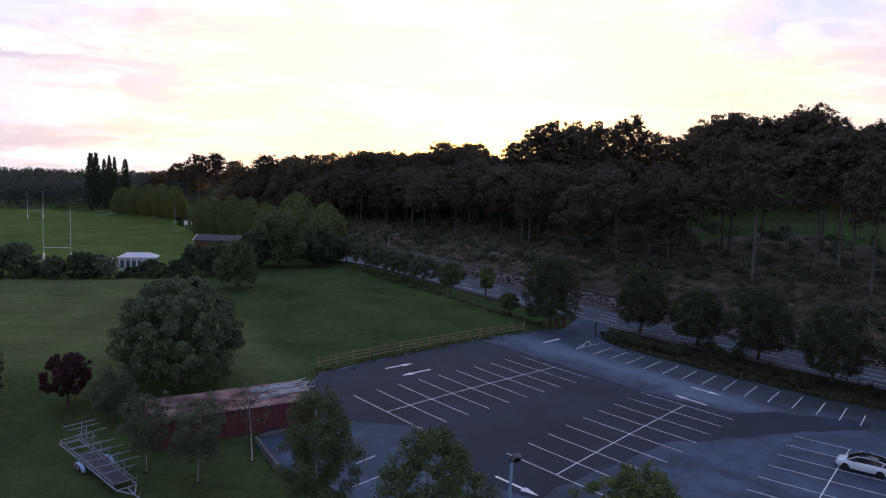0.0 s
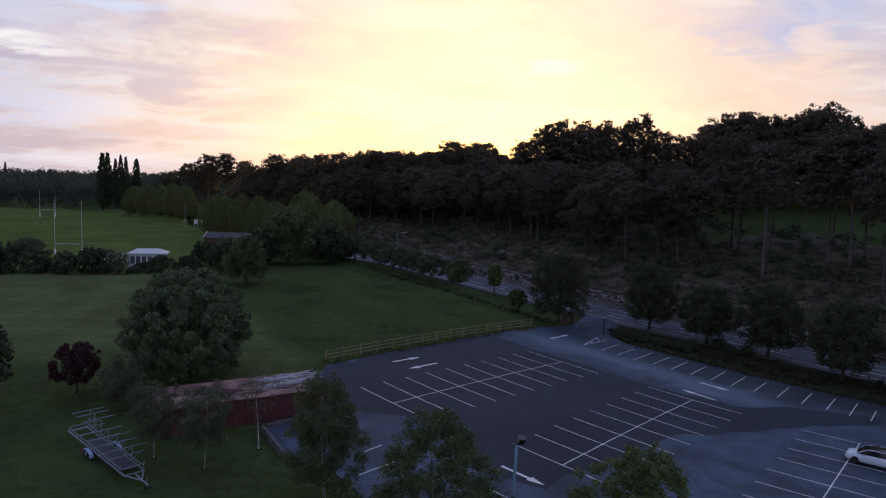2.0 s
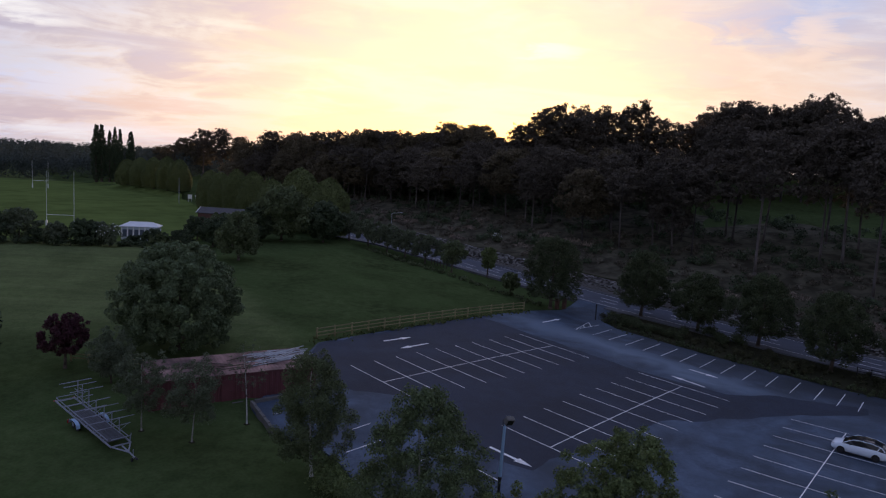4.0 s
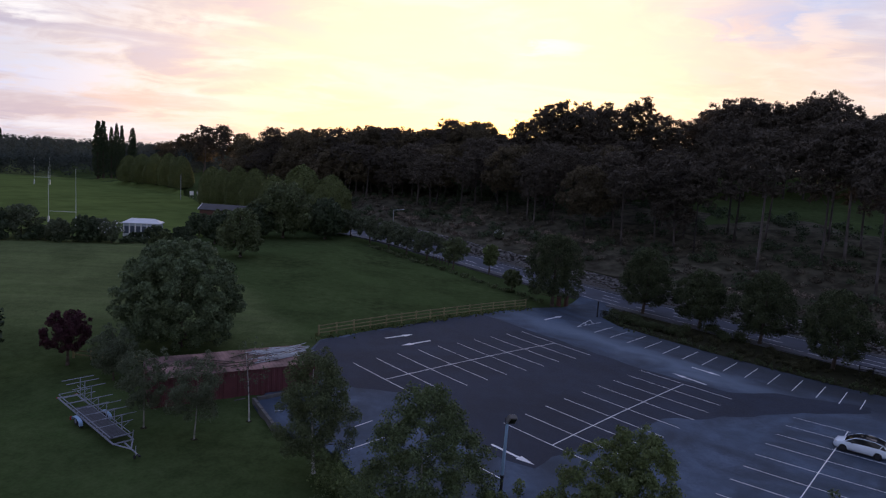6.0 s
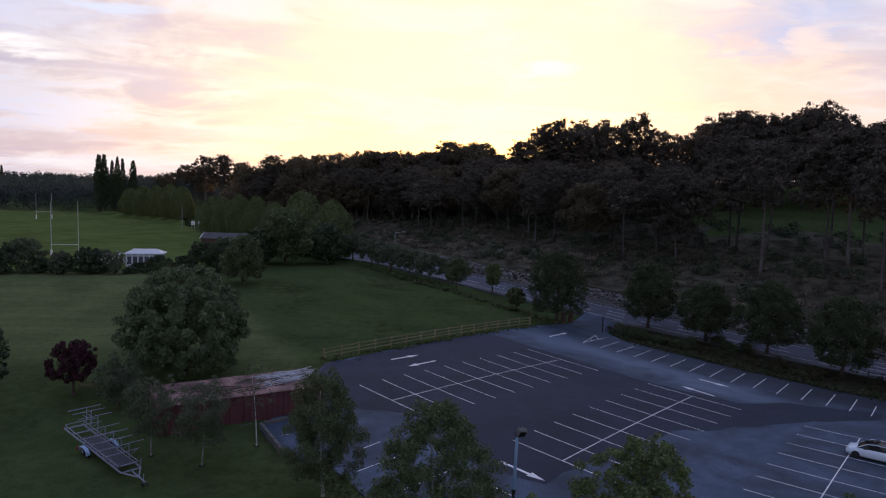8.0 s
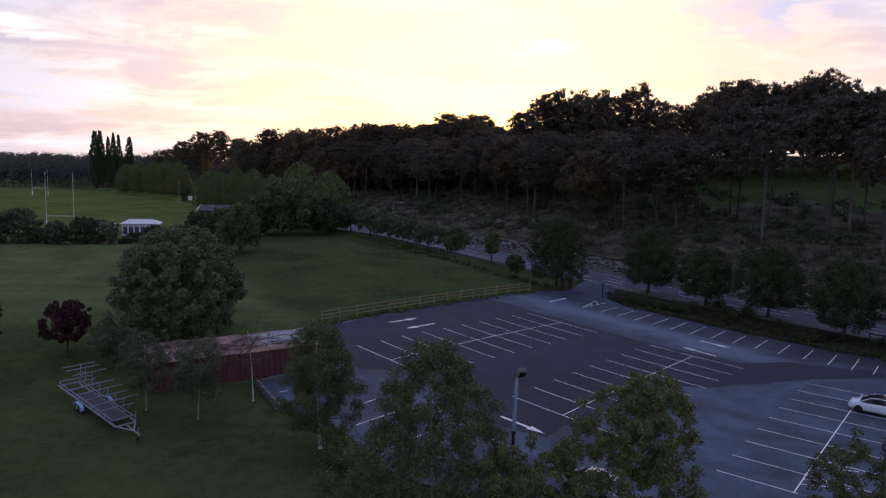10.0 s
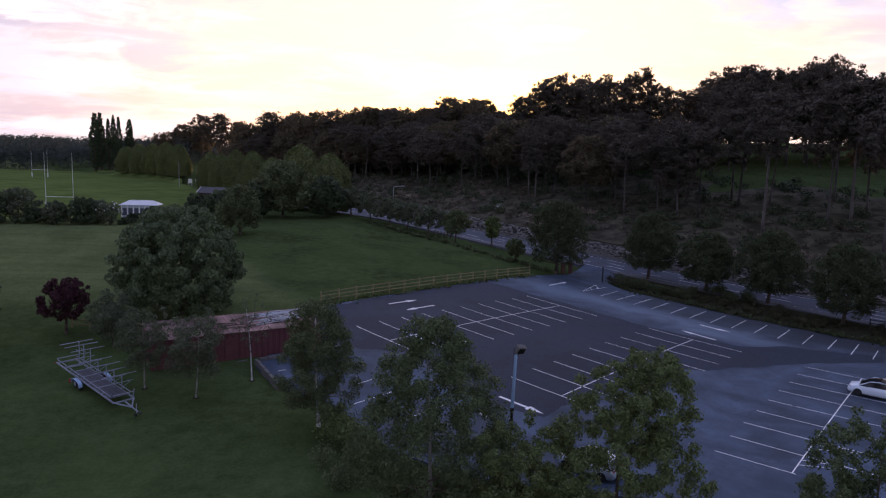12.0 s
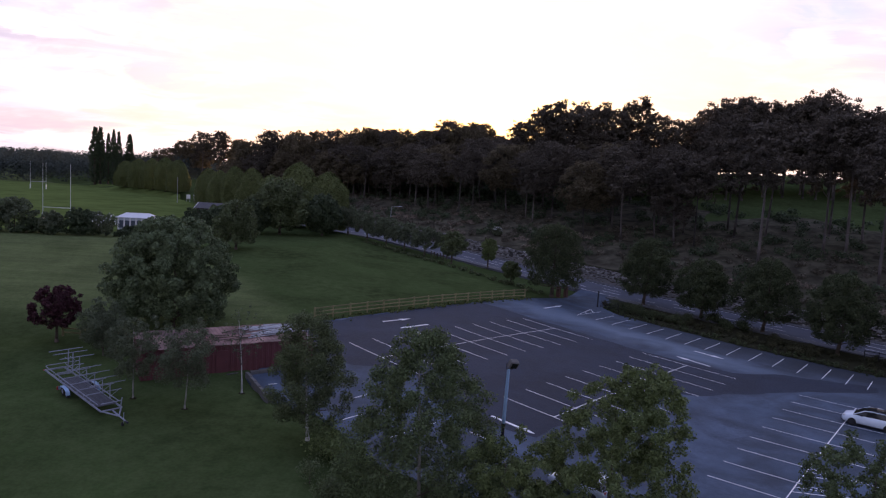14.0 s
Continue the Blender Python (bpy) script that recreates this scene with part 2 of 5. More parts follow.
LEAF_LIME = material("lime_leaf", (0.136, 0.162, 0.062), 0.6, var=0.25, scale=0.4, fine=2.0, bump=0, island=0.25, spec=0.1, translucent=0.22)
NEEDLE = material("pine_needle", (0.116, 0.100, 0.080), 0.9, var=0.25, scale=0.4, fine=2.0, bump=0, island=0.25, spec=0.05, translucent=0.22, random_obj=0.18)
LEAF_WOOD = material("woodland_leaf", (0.140, 0.116, 0.074), 0.7, var=0.25, scale=0.4, fine=2.0, bump=0, island=0.3, spec=0.1, translucent=0.45, random_obj=0.15)
BRACKEN = material("dead_bracken", (0.26, 0.21, 0.17), 0.95, var=0.3, scale=0.5, fine=3.0, bump=0, island=0.4, spec=0.05, translucent=0.1)
SCRUB = material("dry_scrub", (0.135, 0.120, 0.092), 0.9, var=0.35, scale=0.3, fine=2.0, bump=0, island=0.4, spec=0.1, translucent=0.1)
BARK = material("dark_bark", (0.085, 0.065, 0.050), 0.95, var=0.35, scale=1.5, fine=12.0, bump=0.6)
BARK_PINE = material("pine_bark", (0.096, 0.082, 0.074), 0.95, var=0.35, scale=0.8, fine=8.0, bump=0.6, random_obj=0.55)
BARK_BIRCH = material("birch_bark", (0.46, 0.445, 0.42), 0.8, var=0.3, scale=4.0, fine=14.0, bump=0.3)
STONE = material("rubble_stone", (0.22, 0.213, 0.205), 0.9, var=0.3, scale=1.0, fine=8.0, bump=0.5, island=0.8)
TIMBER = material("weathered_timber", (0.25, 0.21, 0.105), 0.85, var=0.25, scale=2.5, fine=14.0, bump=0.3, random_obj=0.12)
RED_STEEL = material("red_painted_steel", (0.125, 0.040, 0.044), 0.6, var=0.25, scale=1.0, fine=7.0, bump=0.15)
ROOF_PINK = material("faded_red_roof", (0.20, 0.118, 0.106), 0.75, var=0.5, scale=0.5, fine=4.0, bump=0.25, random_obj=0.35)
GALV = material("galvanised_steel", (0.42, 0.44, 0.47), 0.45, metal=0.7, var=0.2, scale=3.0, fine=16.0, bump=0.1)
TRAILER_STEEL = material("dull_galvanised_steel", (0.28, 0.30, 0.36), 0.6, metal=0.3, var=0.3, scale=3.0, fine=16.0, bump=0.1)
BARK_PALE = material("pale_young_bark", (0.26, 0.245, 0.22), 0.9, var=0.3, scale=4.0, fine=14.0, bump=0.3)
STEEL_BLUE = material("blue_grey_paint", (0.26, 0.40, 0.58), 0.5, var=0.18, scale=2.0, fine=12.0, bump=0.1)
DARK_METAL = material("dark_metal", (0.03, 0.03, 0.035), 0.5, metal=0.3, var=0.2, scale=3.0, fine=12.0, bump=0.1)
WHITE = material("white_paint", (0.78, 0.78, 0.77), 0.5, var=0.08, scale=1.0, fine=6.0, bump=0.05)
SLATE = material("slate_roof", (0.062, 0.060, 0.066), 0.7, var=0.25, scale=0.8, fine=5.0, bump=0.3)
BRICK = material("dark_brick", (0.12, 0.062, 0.050), 0.9, var=0.3, scale=2.0, fine=9.0, bump=0.4)
CAR_WHITE = material("white_car_paint", (0.72, 0.80, 0.88), 0.25, var=0.02, scale=1.0, fine=5.0, bump=0, spec=0.5)
CAR_SILVER = material("silver_car_paint", (0.45, 0.50, 0.56), 0.3, metal=0.4, var=0.04, scale=1.0, fine=5.0, bump=0)
GLASS_DARK = material("tinted_glass", (0.015, 0.017, 0.02), 0.08, var=0.05, scale=1.0, fine=5.0, bump=0, spec=0.6)
TYRE = material("tyre_rubber", (0.02, 0.02, 0.02), 0.9, var=0.2, scale=4.0, fine=20.0, bump=0.2)
LENS_RED = material("red_lens", (0.35, 0.02, 0.02), 0.3, var=0.1, bump=0)
LENS_CLEAR = material("clear_lens", (0.6, 0.62, 0.65), 0.15, var=0.05, bump=0)
PLANK = material("trailer_deck", (0.085, 0.088, 0.10), 0.85, var=0.25, scale=3.0, fine=16.0, bump=0.3, random_obj=0.15)


def pale_turf_blend(mat, inputs):
    """Blends paler, streaked turf into the meadow grass across soft, wavering lines."""
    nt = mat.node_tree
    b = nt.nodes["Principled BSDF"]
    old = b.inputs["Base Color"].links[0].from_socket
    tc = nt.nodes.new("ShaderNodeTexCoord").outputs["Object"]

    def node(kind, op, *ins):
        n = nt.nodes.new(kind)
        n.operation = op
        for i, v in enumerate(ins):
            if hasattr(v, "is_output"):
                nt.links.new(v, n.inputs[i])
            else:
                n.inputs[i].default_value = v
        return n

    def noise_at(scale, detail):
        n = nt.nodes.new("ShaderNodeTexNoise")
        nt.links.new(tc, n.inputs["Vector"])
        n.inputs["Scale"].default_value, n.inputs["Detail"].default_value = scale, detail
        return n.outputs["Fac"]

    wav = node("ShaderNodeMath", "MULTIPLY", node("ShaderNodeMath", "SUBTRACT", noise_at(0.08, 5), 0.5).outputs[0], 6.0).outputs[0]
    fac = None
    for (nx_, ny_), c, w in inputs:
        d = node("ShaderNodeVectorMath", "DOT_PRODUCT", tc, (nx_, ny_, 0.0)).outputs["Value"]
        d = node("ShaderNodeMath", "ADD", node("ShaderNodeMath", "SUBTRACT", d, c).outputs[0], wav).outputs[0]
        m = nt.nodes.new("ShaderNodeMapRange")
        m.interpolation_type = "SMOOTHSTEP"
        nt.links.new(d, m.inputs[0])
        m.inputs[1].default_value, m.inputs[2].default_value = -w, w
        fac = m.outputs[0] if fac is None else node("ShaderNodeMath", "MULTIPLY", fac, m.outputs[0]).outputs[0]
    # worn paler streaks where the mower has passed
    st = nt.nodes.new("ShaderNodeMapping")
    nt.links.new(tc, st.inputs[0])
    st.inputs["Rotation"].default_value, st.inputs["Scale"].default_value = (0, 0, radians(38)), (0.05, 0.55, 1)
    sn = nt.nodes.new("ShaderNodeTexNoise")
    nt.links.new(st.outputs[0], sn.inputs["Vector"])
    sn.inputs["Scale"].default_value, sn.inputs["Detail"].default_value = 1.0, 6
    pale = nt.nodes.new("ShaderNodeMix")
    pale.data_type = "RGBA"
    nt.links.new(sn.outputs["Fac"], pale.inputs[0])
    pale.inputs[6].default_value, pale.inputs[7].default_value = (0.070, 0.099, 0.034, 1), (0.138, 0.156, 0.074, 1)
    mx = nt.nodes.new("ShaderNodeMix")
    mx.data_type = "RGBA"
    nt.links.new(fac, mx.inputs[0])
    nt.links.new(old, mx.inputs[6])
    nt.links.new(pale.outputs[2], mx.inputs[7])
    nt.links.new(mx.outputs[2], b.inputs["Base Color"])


def mottle(mat, layers):
    """Multiplies the colour by soft blotches: rows of scale, lowest, highest, detail, distortion."""
    nt = mat.node_tree
    b = nt.nodes["Principled BSDF"]
    tc = nt.nodes.new("ShaderNodeTexCoord").outputs["Object"]
    for scale, lo, hi, detail, distort in layers:
        col = b.inputs["Base Color"].links[0].from_socket
        n = nt.nodes.new("ShaderNodeTexNoise")
        nt.links.new(tc, n.inputs["Vector"])
        n.inputs["Scale"].default_value, n.inputs["Detail"].default_value, n.inputs["Distortion"].default_value = scale, detail, distort
        m = nt.nodes.new("ShaderNodeMapRange")
        nt.links.new(n.outputs["Fac"], m.inputs[0])
        m.inputs[1].default_value, m.inputs[2].default_value, m.inputs[3].default_value, m.inputs[4].default_value = 0.36, 0.64, lo, hi
        v = nt.nodes.new("ShaderNodeVectorMath")
        v.operation = "SCALE"
        nt.links.new(col, v.inputs[0])
        nt.links.new(m.outputs[0], v.inputs["Scale"])
        nt.links.new(v.outputs[0], b.inputs["Base Color"])


def tone_band(mat, n, c, width, t, t_lo, t_hi, col):
    """A ragged band of darker or paler colour along a line on the ground."""
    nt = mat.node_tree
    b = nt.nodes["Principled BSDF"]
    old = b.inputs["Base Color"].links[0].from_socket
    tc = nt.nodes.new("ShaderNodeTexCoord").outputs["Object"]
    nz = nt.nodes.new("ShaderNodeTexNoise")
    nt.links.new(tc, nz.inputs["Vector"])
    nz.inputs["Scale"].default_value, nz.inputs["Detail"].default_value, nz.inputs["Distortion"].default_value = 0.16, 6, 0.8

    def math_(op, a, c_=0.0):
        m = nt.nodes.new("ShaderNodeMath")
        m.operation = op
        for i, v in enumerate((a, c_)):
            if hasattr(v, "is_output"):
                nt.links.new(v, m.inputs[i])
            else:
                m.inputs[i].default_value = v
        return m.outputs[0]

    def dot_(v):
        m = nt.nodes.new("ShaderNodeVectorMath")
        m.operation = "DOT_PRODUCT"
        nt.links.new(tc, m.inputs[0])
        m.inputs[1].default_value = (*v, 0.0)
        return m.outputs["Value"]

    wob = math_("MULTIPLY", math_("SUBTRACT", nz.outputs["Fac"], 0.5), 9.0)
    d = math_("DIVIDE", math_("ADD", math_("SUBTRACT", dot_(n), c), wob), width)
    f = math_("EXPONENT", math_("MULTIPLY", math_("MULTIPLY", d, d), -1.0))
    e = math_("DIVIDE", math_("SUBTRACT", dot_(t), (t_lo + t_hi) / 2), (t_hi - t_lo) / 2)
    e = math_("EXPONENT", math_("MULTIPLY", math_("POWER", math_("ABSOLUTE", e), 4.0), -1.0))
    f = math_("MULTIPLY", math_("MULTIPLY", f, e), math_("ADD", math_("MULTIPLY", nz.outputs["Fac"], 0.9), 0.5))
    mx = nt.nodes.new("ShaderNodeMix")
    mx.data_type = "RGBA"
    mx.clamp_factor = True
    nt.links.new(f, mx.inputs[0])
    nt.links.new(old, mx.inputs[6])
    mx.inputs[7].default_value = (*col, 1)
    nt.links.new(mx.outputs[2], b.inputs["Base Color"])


mottle(TARMAC, ((0.12, 0.70, 1.42, 6, 1.6), (0.5, 0.88, 1.12, 6, 0.6)))
# darker band along the bays beside the verge
tone_band(TARMAC, (0.766, 0.643), 87.0, 8.0, (0.643, -0.766), -60, 34, (0.015, 0.021, 0.032))
# pale bluish band next to the new tarmac
tone_band(TARMAC, (0.766, 0.643), 77.2, 3.0, (0.643, -0.766), -72, -28, (0.120, 0.162, 0.222))
mottle(TARMAC_NEW, ((0.12, 0.9, 1.2, 5, 1.0), (0.6, 0.9, 1.1, 6, 0.5)))
mottle(ROAD, ((0.3, 0.88, 1.12, 5, 0.5),))
mottle(PITCH, ((0.15, 0.85, 1.15, 6, 0.4),))
mottle(ROOF_PINK, ((0.5, 0.6, 1.35, 6, 0.8),))
mottle(FOREST, ((0.35, 0.6, 1.4, 6, 0.6),))
# paler on one side of a slanting line, fading out nearer than y 78
pale_turf_blend(GRASS, (((-0.837, -0.547), -31.5, 3.0), ((0.0, 1.0), 78.0, 14.0)))
mottle(GRASS, ((0.10, 0.86, 1.14, 8, 0.5), (0.9, 0.92, 1.08, 6, 0.3), (4.0, 0.90, 1.10, 5, 0.2)))


def part(name, bm, mat, parent=None, label="", smooth=False):
    me = bpy.data.meshes.new(name)
    bm.normal_update()
    bm.to_mesh(me)
    bm.free()
    me.materials.append(mat)
    if smooth:
        me.polygons.foreach_set("use_smooth", [True] * len(me.polygons))
    ob = new(name, me)
    ob.parent = parent
    if label:
        ob["label"] = label
    return ob


def mesh_part(name, verts, faces, mat, parent=None, label="", smooth=False):
    me = bpy.data.meshes.new(name)
    me.from_pydata([tuple(v) for v in verts], [], faces)
    me.update()
    me.materials.append(mat)
    if smooth:
        me.polygons.foreach_set("use_smooth", [True] * len(me.polygons))
    ob = new(name, me)
    ob.parent = parent
    if label:
        ob["label"] = label
    return ob


def quads_part(name, q, mat, parent=None, label=""):
    """q: array n x 4 x 3 of loose quads."""
    n = len(q)
    me = bpy.data.meshes.new(name)
    me.vertices.add(4 * n)
    me.vertices.foreach_set("co", np.ascontiguousarray(q, dtype=np.float32).ravel())
    me.loops.add(4 * n)
    me.loops.foreach_set("vertex_index", np.arange(4 * n, dtype=np.int32))
    me.polygons.add(n)
    me.polygons.foreach_set("loop_start", np.arange(0, 4 * n, 4, dtype=np.int32))
    me.update()
    me.validate()
    me.materials.append(mat)
    ob = new(name, me)
    ob.parent = parent
    if label:
        ob["label"] = label
    return ob


def thing(name, label, category, x, y, z=None, turn=0.0, group="", kind=""):
    ob = new(name)
    ob.empty_display_size = 0.3
    ob.matrix_basis = pose(x, y, ground_z(x, y) if z is None else z, 0, 0, turn)
    return tagged(ob, label, category, group, kind)


def box(bm, cx, cy, cz, sx, sy, sz, m=None, bevel=0.0):
    geo = bmesh.ops.create_cube(bm, size=1.0)["verts"]
    mat = Matrix.Translation((cx, cy, cz)) @ Matrix.Diagonal((sx, sy, sz, 1))
    bmesh.ops.transform(bm, matrix=(m @ mat) if m else mat, verts=geo)
    if bevel:
        edges = list({e for v in geo for e in v.link_edges})
        bmesh.ops.bevel(bm, geom=edges, offset=bevel, segments=1, affect="EDGES")
    return geo


def tube(bm, a, b, ra, rb, n=8, caps=True):
    a, b = Vector(a), Vector(b)
    d = b - a
    geo = bmesh.ops.create_cone(bm, cap_ends=caps, segments=n, radius1=ra, radius2=rb, depth=d.length)["verts"]
    bmesh.ops.transform(bm, matrix=Matrix.Translation((a + b) / 2) @ d.to_track_quat("Z", "Y").to_matrix().to_4x4(), verts=geo)


def one(fn, *args, **kw):
    bm = bmesh.new()
    fn(bm, *args, **kw)
    return bm

# ---- ground ----
RN = Vector((0.724, 0.690))           # across the road, away from the car park
RD = Vector((-0.690, 0.724))          # along the road, uphill
ROAD0, ROAD1, WALL_Q = 104.5, 113.2, 114.6


def clampf(v, a, b):
    return np.minimum(np.maximum(v, a), b)


def lerp_pts(s, pts):
    return np.interp(s, [p[0] for p in pts], [p[1] for p in pts])


def flat_z(x, y):
    """The gently warped fall of the car park and the fields."""
    u, v = clampf(x, -19, 51), clampf(y, 35, 124)
    return -0.0389 * u + 0.0349 * (v - 81) - 0.00125 * u * (v - 81)


def terrain(x, y):
    x, y = np.asarray(x, float), np.asarray(y, float)
    q = x * RN.x + y * RN.y
    s = (x - 58) * RD.x + (y - 85) * RD.y
    base = flat_z(x, y)
    road = lerp_pts(s, [(-80, -3.0), (0, -2.1), (40, -1.0), (70, 0.6), (103, 2.5), (200, 3.2), (320, 3.4)])
    k = clampf((q - (ROAD0 - 7)) / 6.0, 0, 1)
    k = k * k * (3 - 2 * k)
    bank = lerp_pts(q - WALL_Q, [(0, 0.0), (0.3, 2.7), (8, 5.0), (20, 8.0), (45, 12.5), (90, 19.0), (140, 24.0), (220, 27.0), (400, 28.0)])
    # the hill sinks into the plain far to the side
    fade = lerp_pts(s, [(-300, 1.0), (60, 1.0), (180, 0.8), (330, 0.35), (520, 0.0)])
    hillq = clampf((q - WALL_Q) / 1.0, 0, 1)
    far = clampf((np.hypot(x, y) - 600) / 900, 0, 1)
    z = base * (1 - k) + road * k + bank * fade * (hillq > 0)
    bumps = 0.35 * np.sin(x * 0.23 + 1.3 * np.sin(y * 0.11)) * np.sin(y * 0.19 + 0.7) * clampf((q - WALL_Q - 4) / 15, 0, 1)
    return z * (1 - far) + far * 4.0 + bumps * (1 - far)


def ground_z(x, y):
    return float(terrain(x, y))


PARK = [(-15.0, 59.5), (-12.4, 79.2), (15.5, 107.2), (22.6, 112.0), (27.65, 122.42), (32.66, 117.2), (28.0, 107.6), (29.2, 102.6),
        (40.5, 90.0), (53.5, 76.5), (76.0, 52.0), (60.0, 24.0), (30.0, 33.5), (14.0, 38.6), (3.0, 41.2), (-2.0, 44.4), (-4.2, 47.5), (-6.2, 50.8), (-8.2, 53.0), (-12.0, 54.8)]


def inside(poly, x, y):
    res = np.zeros(np.shape(x), bool)
    for (ax, ay), (bx, by) in zip(poly, poly[1:] + poly[:1]):
        if ay != by:
            res ^= ((ay > y) != (by > y)) & (x < (bx - ax) * (y - ay) / (by - ay) + ax)
    return res


def stretch(a, b, step, lo, hi):
    mid = list(np.arange(a, b + 0.01, step))
    out, v, d = [], b, step
    while v < hi:
        d *= 1.35
        v += d
        out.append(v)
    left, v, d = [], a, step
    while v > lo:
        d *= 1.35
        v -= d
        left.append(v)
    return np.array(left[::-1] + mid + out)


gx, gy = stretch(-120, 190, 2.0, -3500, 3500), stretch(10, 330, 2.0, -600, 4500)
X, Y = np.meshgrid(gx, gy)
Z = terrain(X, Y)
qq = X * RN.x + Y * RN.y
Z = np.where(inside(PARK, X, Y), Z - 0.35, Z)
near = np.hypot(X, Y) < 420
Z = np.where((qq > ROAD0 - 3.5) & (qq <= WALL_Q + 0.2) & near, Z - 0.30, Z)
Z = np.where((qq > WALL_Q + 0.2) & (qq < WALL_Q + 3.2) & near, Z - 3.6, Z)
nx, ny = len(gx), len(gy)
idx = np.arange(nx * ny).reshape(ny, nx)
faces = np.stack([idx[:-1, :-1], idx[:-1, 1:], idx[1:, 1:], idx[1:, :-1]], -1).reshape(-1, 4).tolist()
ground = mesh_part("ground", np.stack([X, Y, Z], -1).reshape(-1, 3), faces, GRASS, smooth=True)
tagged(ground, "mown green meadow grass rolling up to a wooded hill", "grass", kind="structure")


def sheet(name, poly, mat, lift, step=1.5, wobble=0.0, parent=None, drop=0.5):
    """A thick sheet that follows the ground inside a plan outline."""
    bm = bmesh.new()
    pts = []
    for (ax, ay), (bx, by) in zip(poly, poly[1:] + poly[:1]):
        n = max(1, int(math.hypot(bx - ax, by - ay) / step))
        for i in range(n):
            px_, py_ = ax + (bx - ax) * i / n, ay + (by - ay) * i / n
            if wobble:
                w = noise.noise_vector(Vector((px_ * 0.35, py_ * 0.35, 4.0))) * wobble
                px_, py_ = px_ + w.x, py_ + w.y
            pts.append((px_, py_))
    top = bm.faces.new([bm.verts.new((px_, py_, 0)) for px_, py_ in pts])
    xs, ys = [p[0] for p in pts], [p[1] for p in pts]
    for axis, lo, hi in ((0, min(xs), max(xs)), (1, min(ys), max(ys))):
        v = lo + 4.0
        while v < hi:
            co = (v, 0, 0) if axis == 0 else (0, v, 0)
            no = (1, 0, 0) if axis == 0 else (0, 1, 0)
            bmesh.ops.bisect_plane(bm, geom=bm.verts[:] + bm.edges[:] + bm.faces[:], plane_co=co, plane_no=no)
            v += 4.0
    bmesh.ops.triangulate(bm, faces=[f for f in bm.faces if len(f.verts) > 4])
    zz = terrain([v.co.x for v in bm.verts], [v.co.y for v in bm.verts])
    for v, z in zip(bm.verts, zz):
        v.co.z = z + lift
    for f in bm.faces:
        f.normal_update()
        if f.normal.z < 0:
            f.normal_flip()
    if drop:
        rim = [e for e in bm.edges if len(e.link_faces) == 1]
        ex = bmesh.ops.extrude_edge_only(bm, edges=rim)["geom"]
        for v in ex:
            if isinstance(v, bmesh.types.BMVert):
                v.co.z -= drop
    return part(name, bm, mat, parent)


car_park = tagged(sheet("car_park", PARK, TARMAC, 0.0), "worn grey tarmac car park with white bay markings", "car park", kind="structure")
NEWER = [(-13.5, 68.0), (-12.2, 78.9), (8.2, 99.4), (14.0, 93.5), (21.5, 84.6), (27.0, 78.4), (33.8, 73.0), (40.0, 73.8), (48.5, 71.8), (47.5, 69.2),
         (38.0, 67.2), (29.7, 64.4), (23.2, 62.6), (19.5, 59.6), (13.5, 54.8), (9.0, 50.6), (4.0, 53.6), (1.0, 59.4), (-1.1, 64.4), (-6.8, 65.6)]
tagged(sheet("tarmac_patch", NEWER, TARMAC_NEW, 0.006, wobble=0.7, drop=0.0), "dark newly laid tarmac across the middle of the car park", "tarmac", kind="structure")


VERGE = [(34.0, 115.0), (28.4, 107.6), (29.2, 102.6), (40.5, 90.0), (53.5, 76.5), (76.0, 52.0), (82.0, 60.0), (60.0, 85.4), (45.0, 101.0), (35.0, 111.4)]
tagged(sheet("verge", VERGE, VERGE_SOIL, 0.05, wobble=0.25, drop=0.0), "dark rough grass and leaf litter on the verge", "verge", kind="structure")
FIELD = [(-62.0, 136.0), (-46.0, 146.0), (-48.0, 184.0), (-72.0, 222.0), (-98.0, 270.0), (-148.0, 330.0), (-170.0, 342.0), (-330.0, 342.0), (-330.0, 150.0), (-150.0, 124.0), (-100.0, 128.0)]
tagged(sheet("playing_field", FIELD, PITCH, 0.04, wobble=0.8, drop=0.0), "green playing field turf with rugby posts", "playing field", kind="structure")


def along(q, s):
    """Plan point at distance q across and s along the road."""
    o = Vector((58, 85))
    o = o + RN * (q - o.dot(RN))
    p = o + RD * s
    return p.x, p.y


def strip(name, q0, q1, s0, s1, mat, lift, parent=None, drop=0.4, wobble=0.0):
    n = int(abs(s1 - s0) / 3) + 1
    ss = np.linspace(s0, s1, n)
    m = max(2, int(abs(q1 - q0) / 3) + 1)
    verts, fc = [], []
    for s in ss:
        for q in np.linspace(q0, q1, m):
            x, y = along(q, s)
            zx, zy = along(min(max(q, ROAD0), ROAD1), s)
            verts.append((x, y, float(terrain(zx, zy)) + lift))
    for i in range(n - 1):
        for j in range(m - 1):
            a = i * m + j
            fc.append((a, a + 1, a + m + 1, a + m))
    if drop:
        for row, flip in (([i * m for i in range(n)], 0), ([i * m + m - 1 for i in range(n)], 1)):
            base = len(verts)
            for r in row:
                v = verts[r]
                verts.append((v[0], v[1], v[2] - drop))
            for i in range(n - 1):
                f = (row[i], row[i + 1], base + i + 1, base + i)
                fc.append(f if flip else f[::-1])
        for i in (0, n - 1):
            a, b = verts[i * m], verts[i * m + m - 1]
            k0 = len(verts)
            verts.extend([a, b, (b[0], b[1], b[2] - drop), (a[0], a[1], a[2] - drop)])
            fc.append((k0, k0 + 1, k0 + 2, k0 + 3))
    ob = mesh_part(name, verts, fc, mat, parent)
    return ob


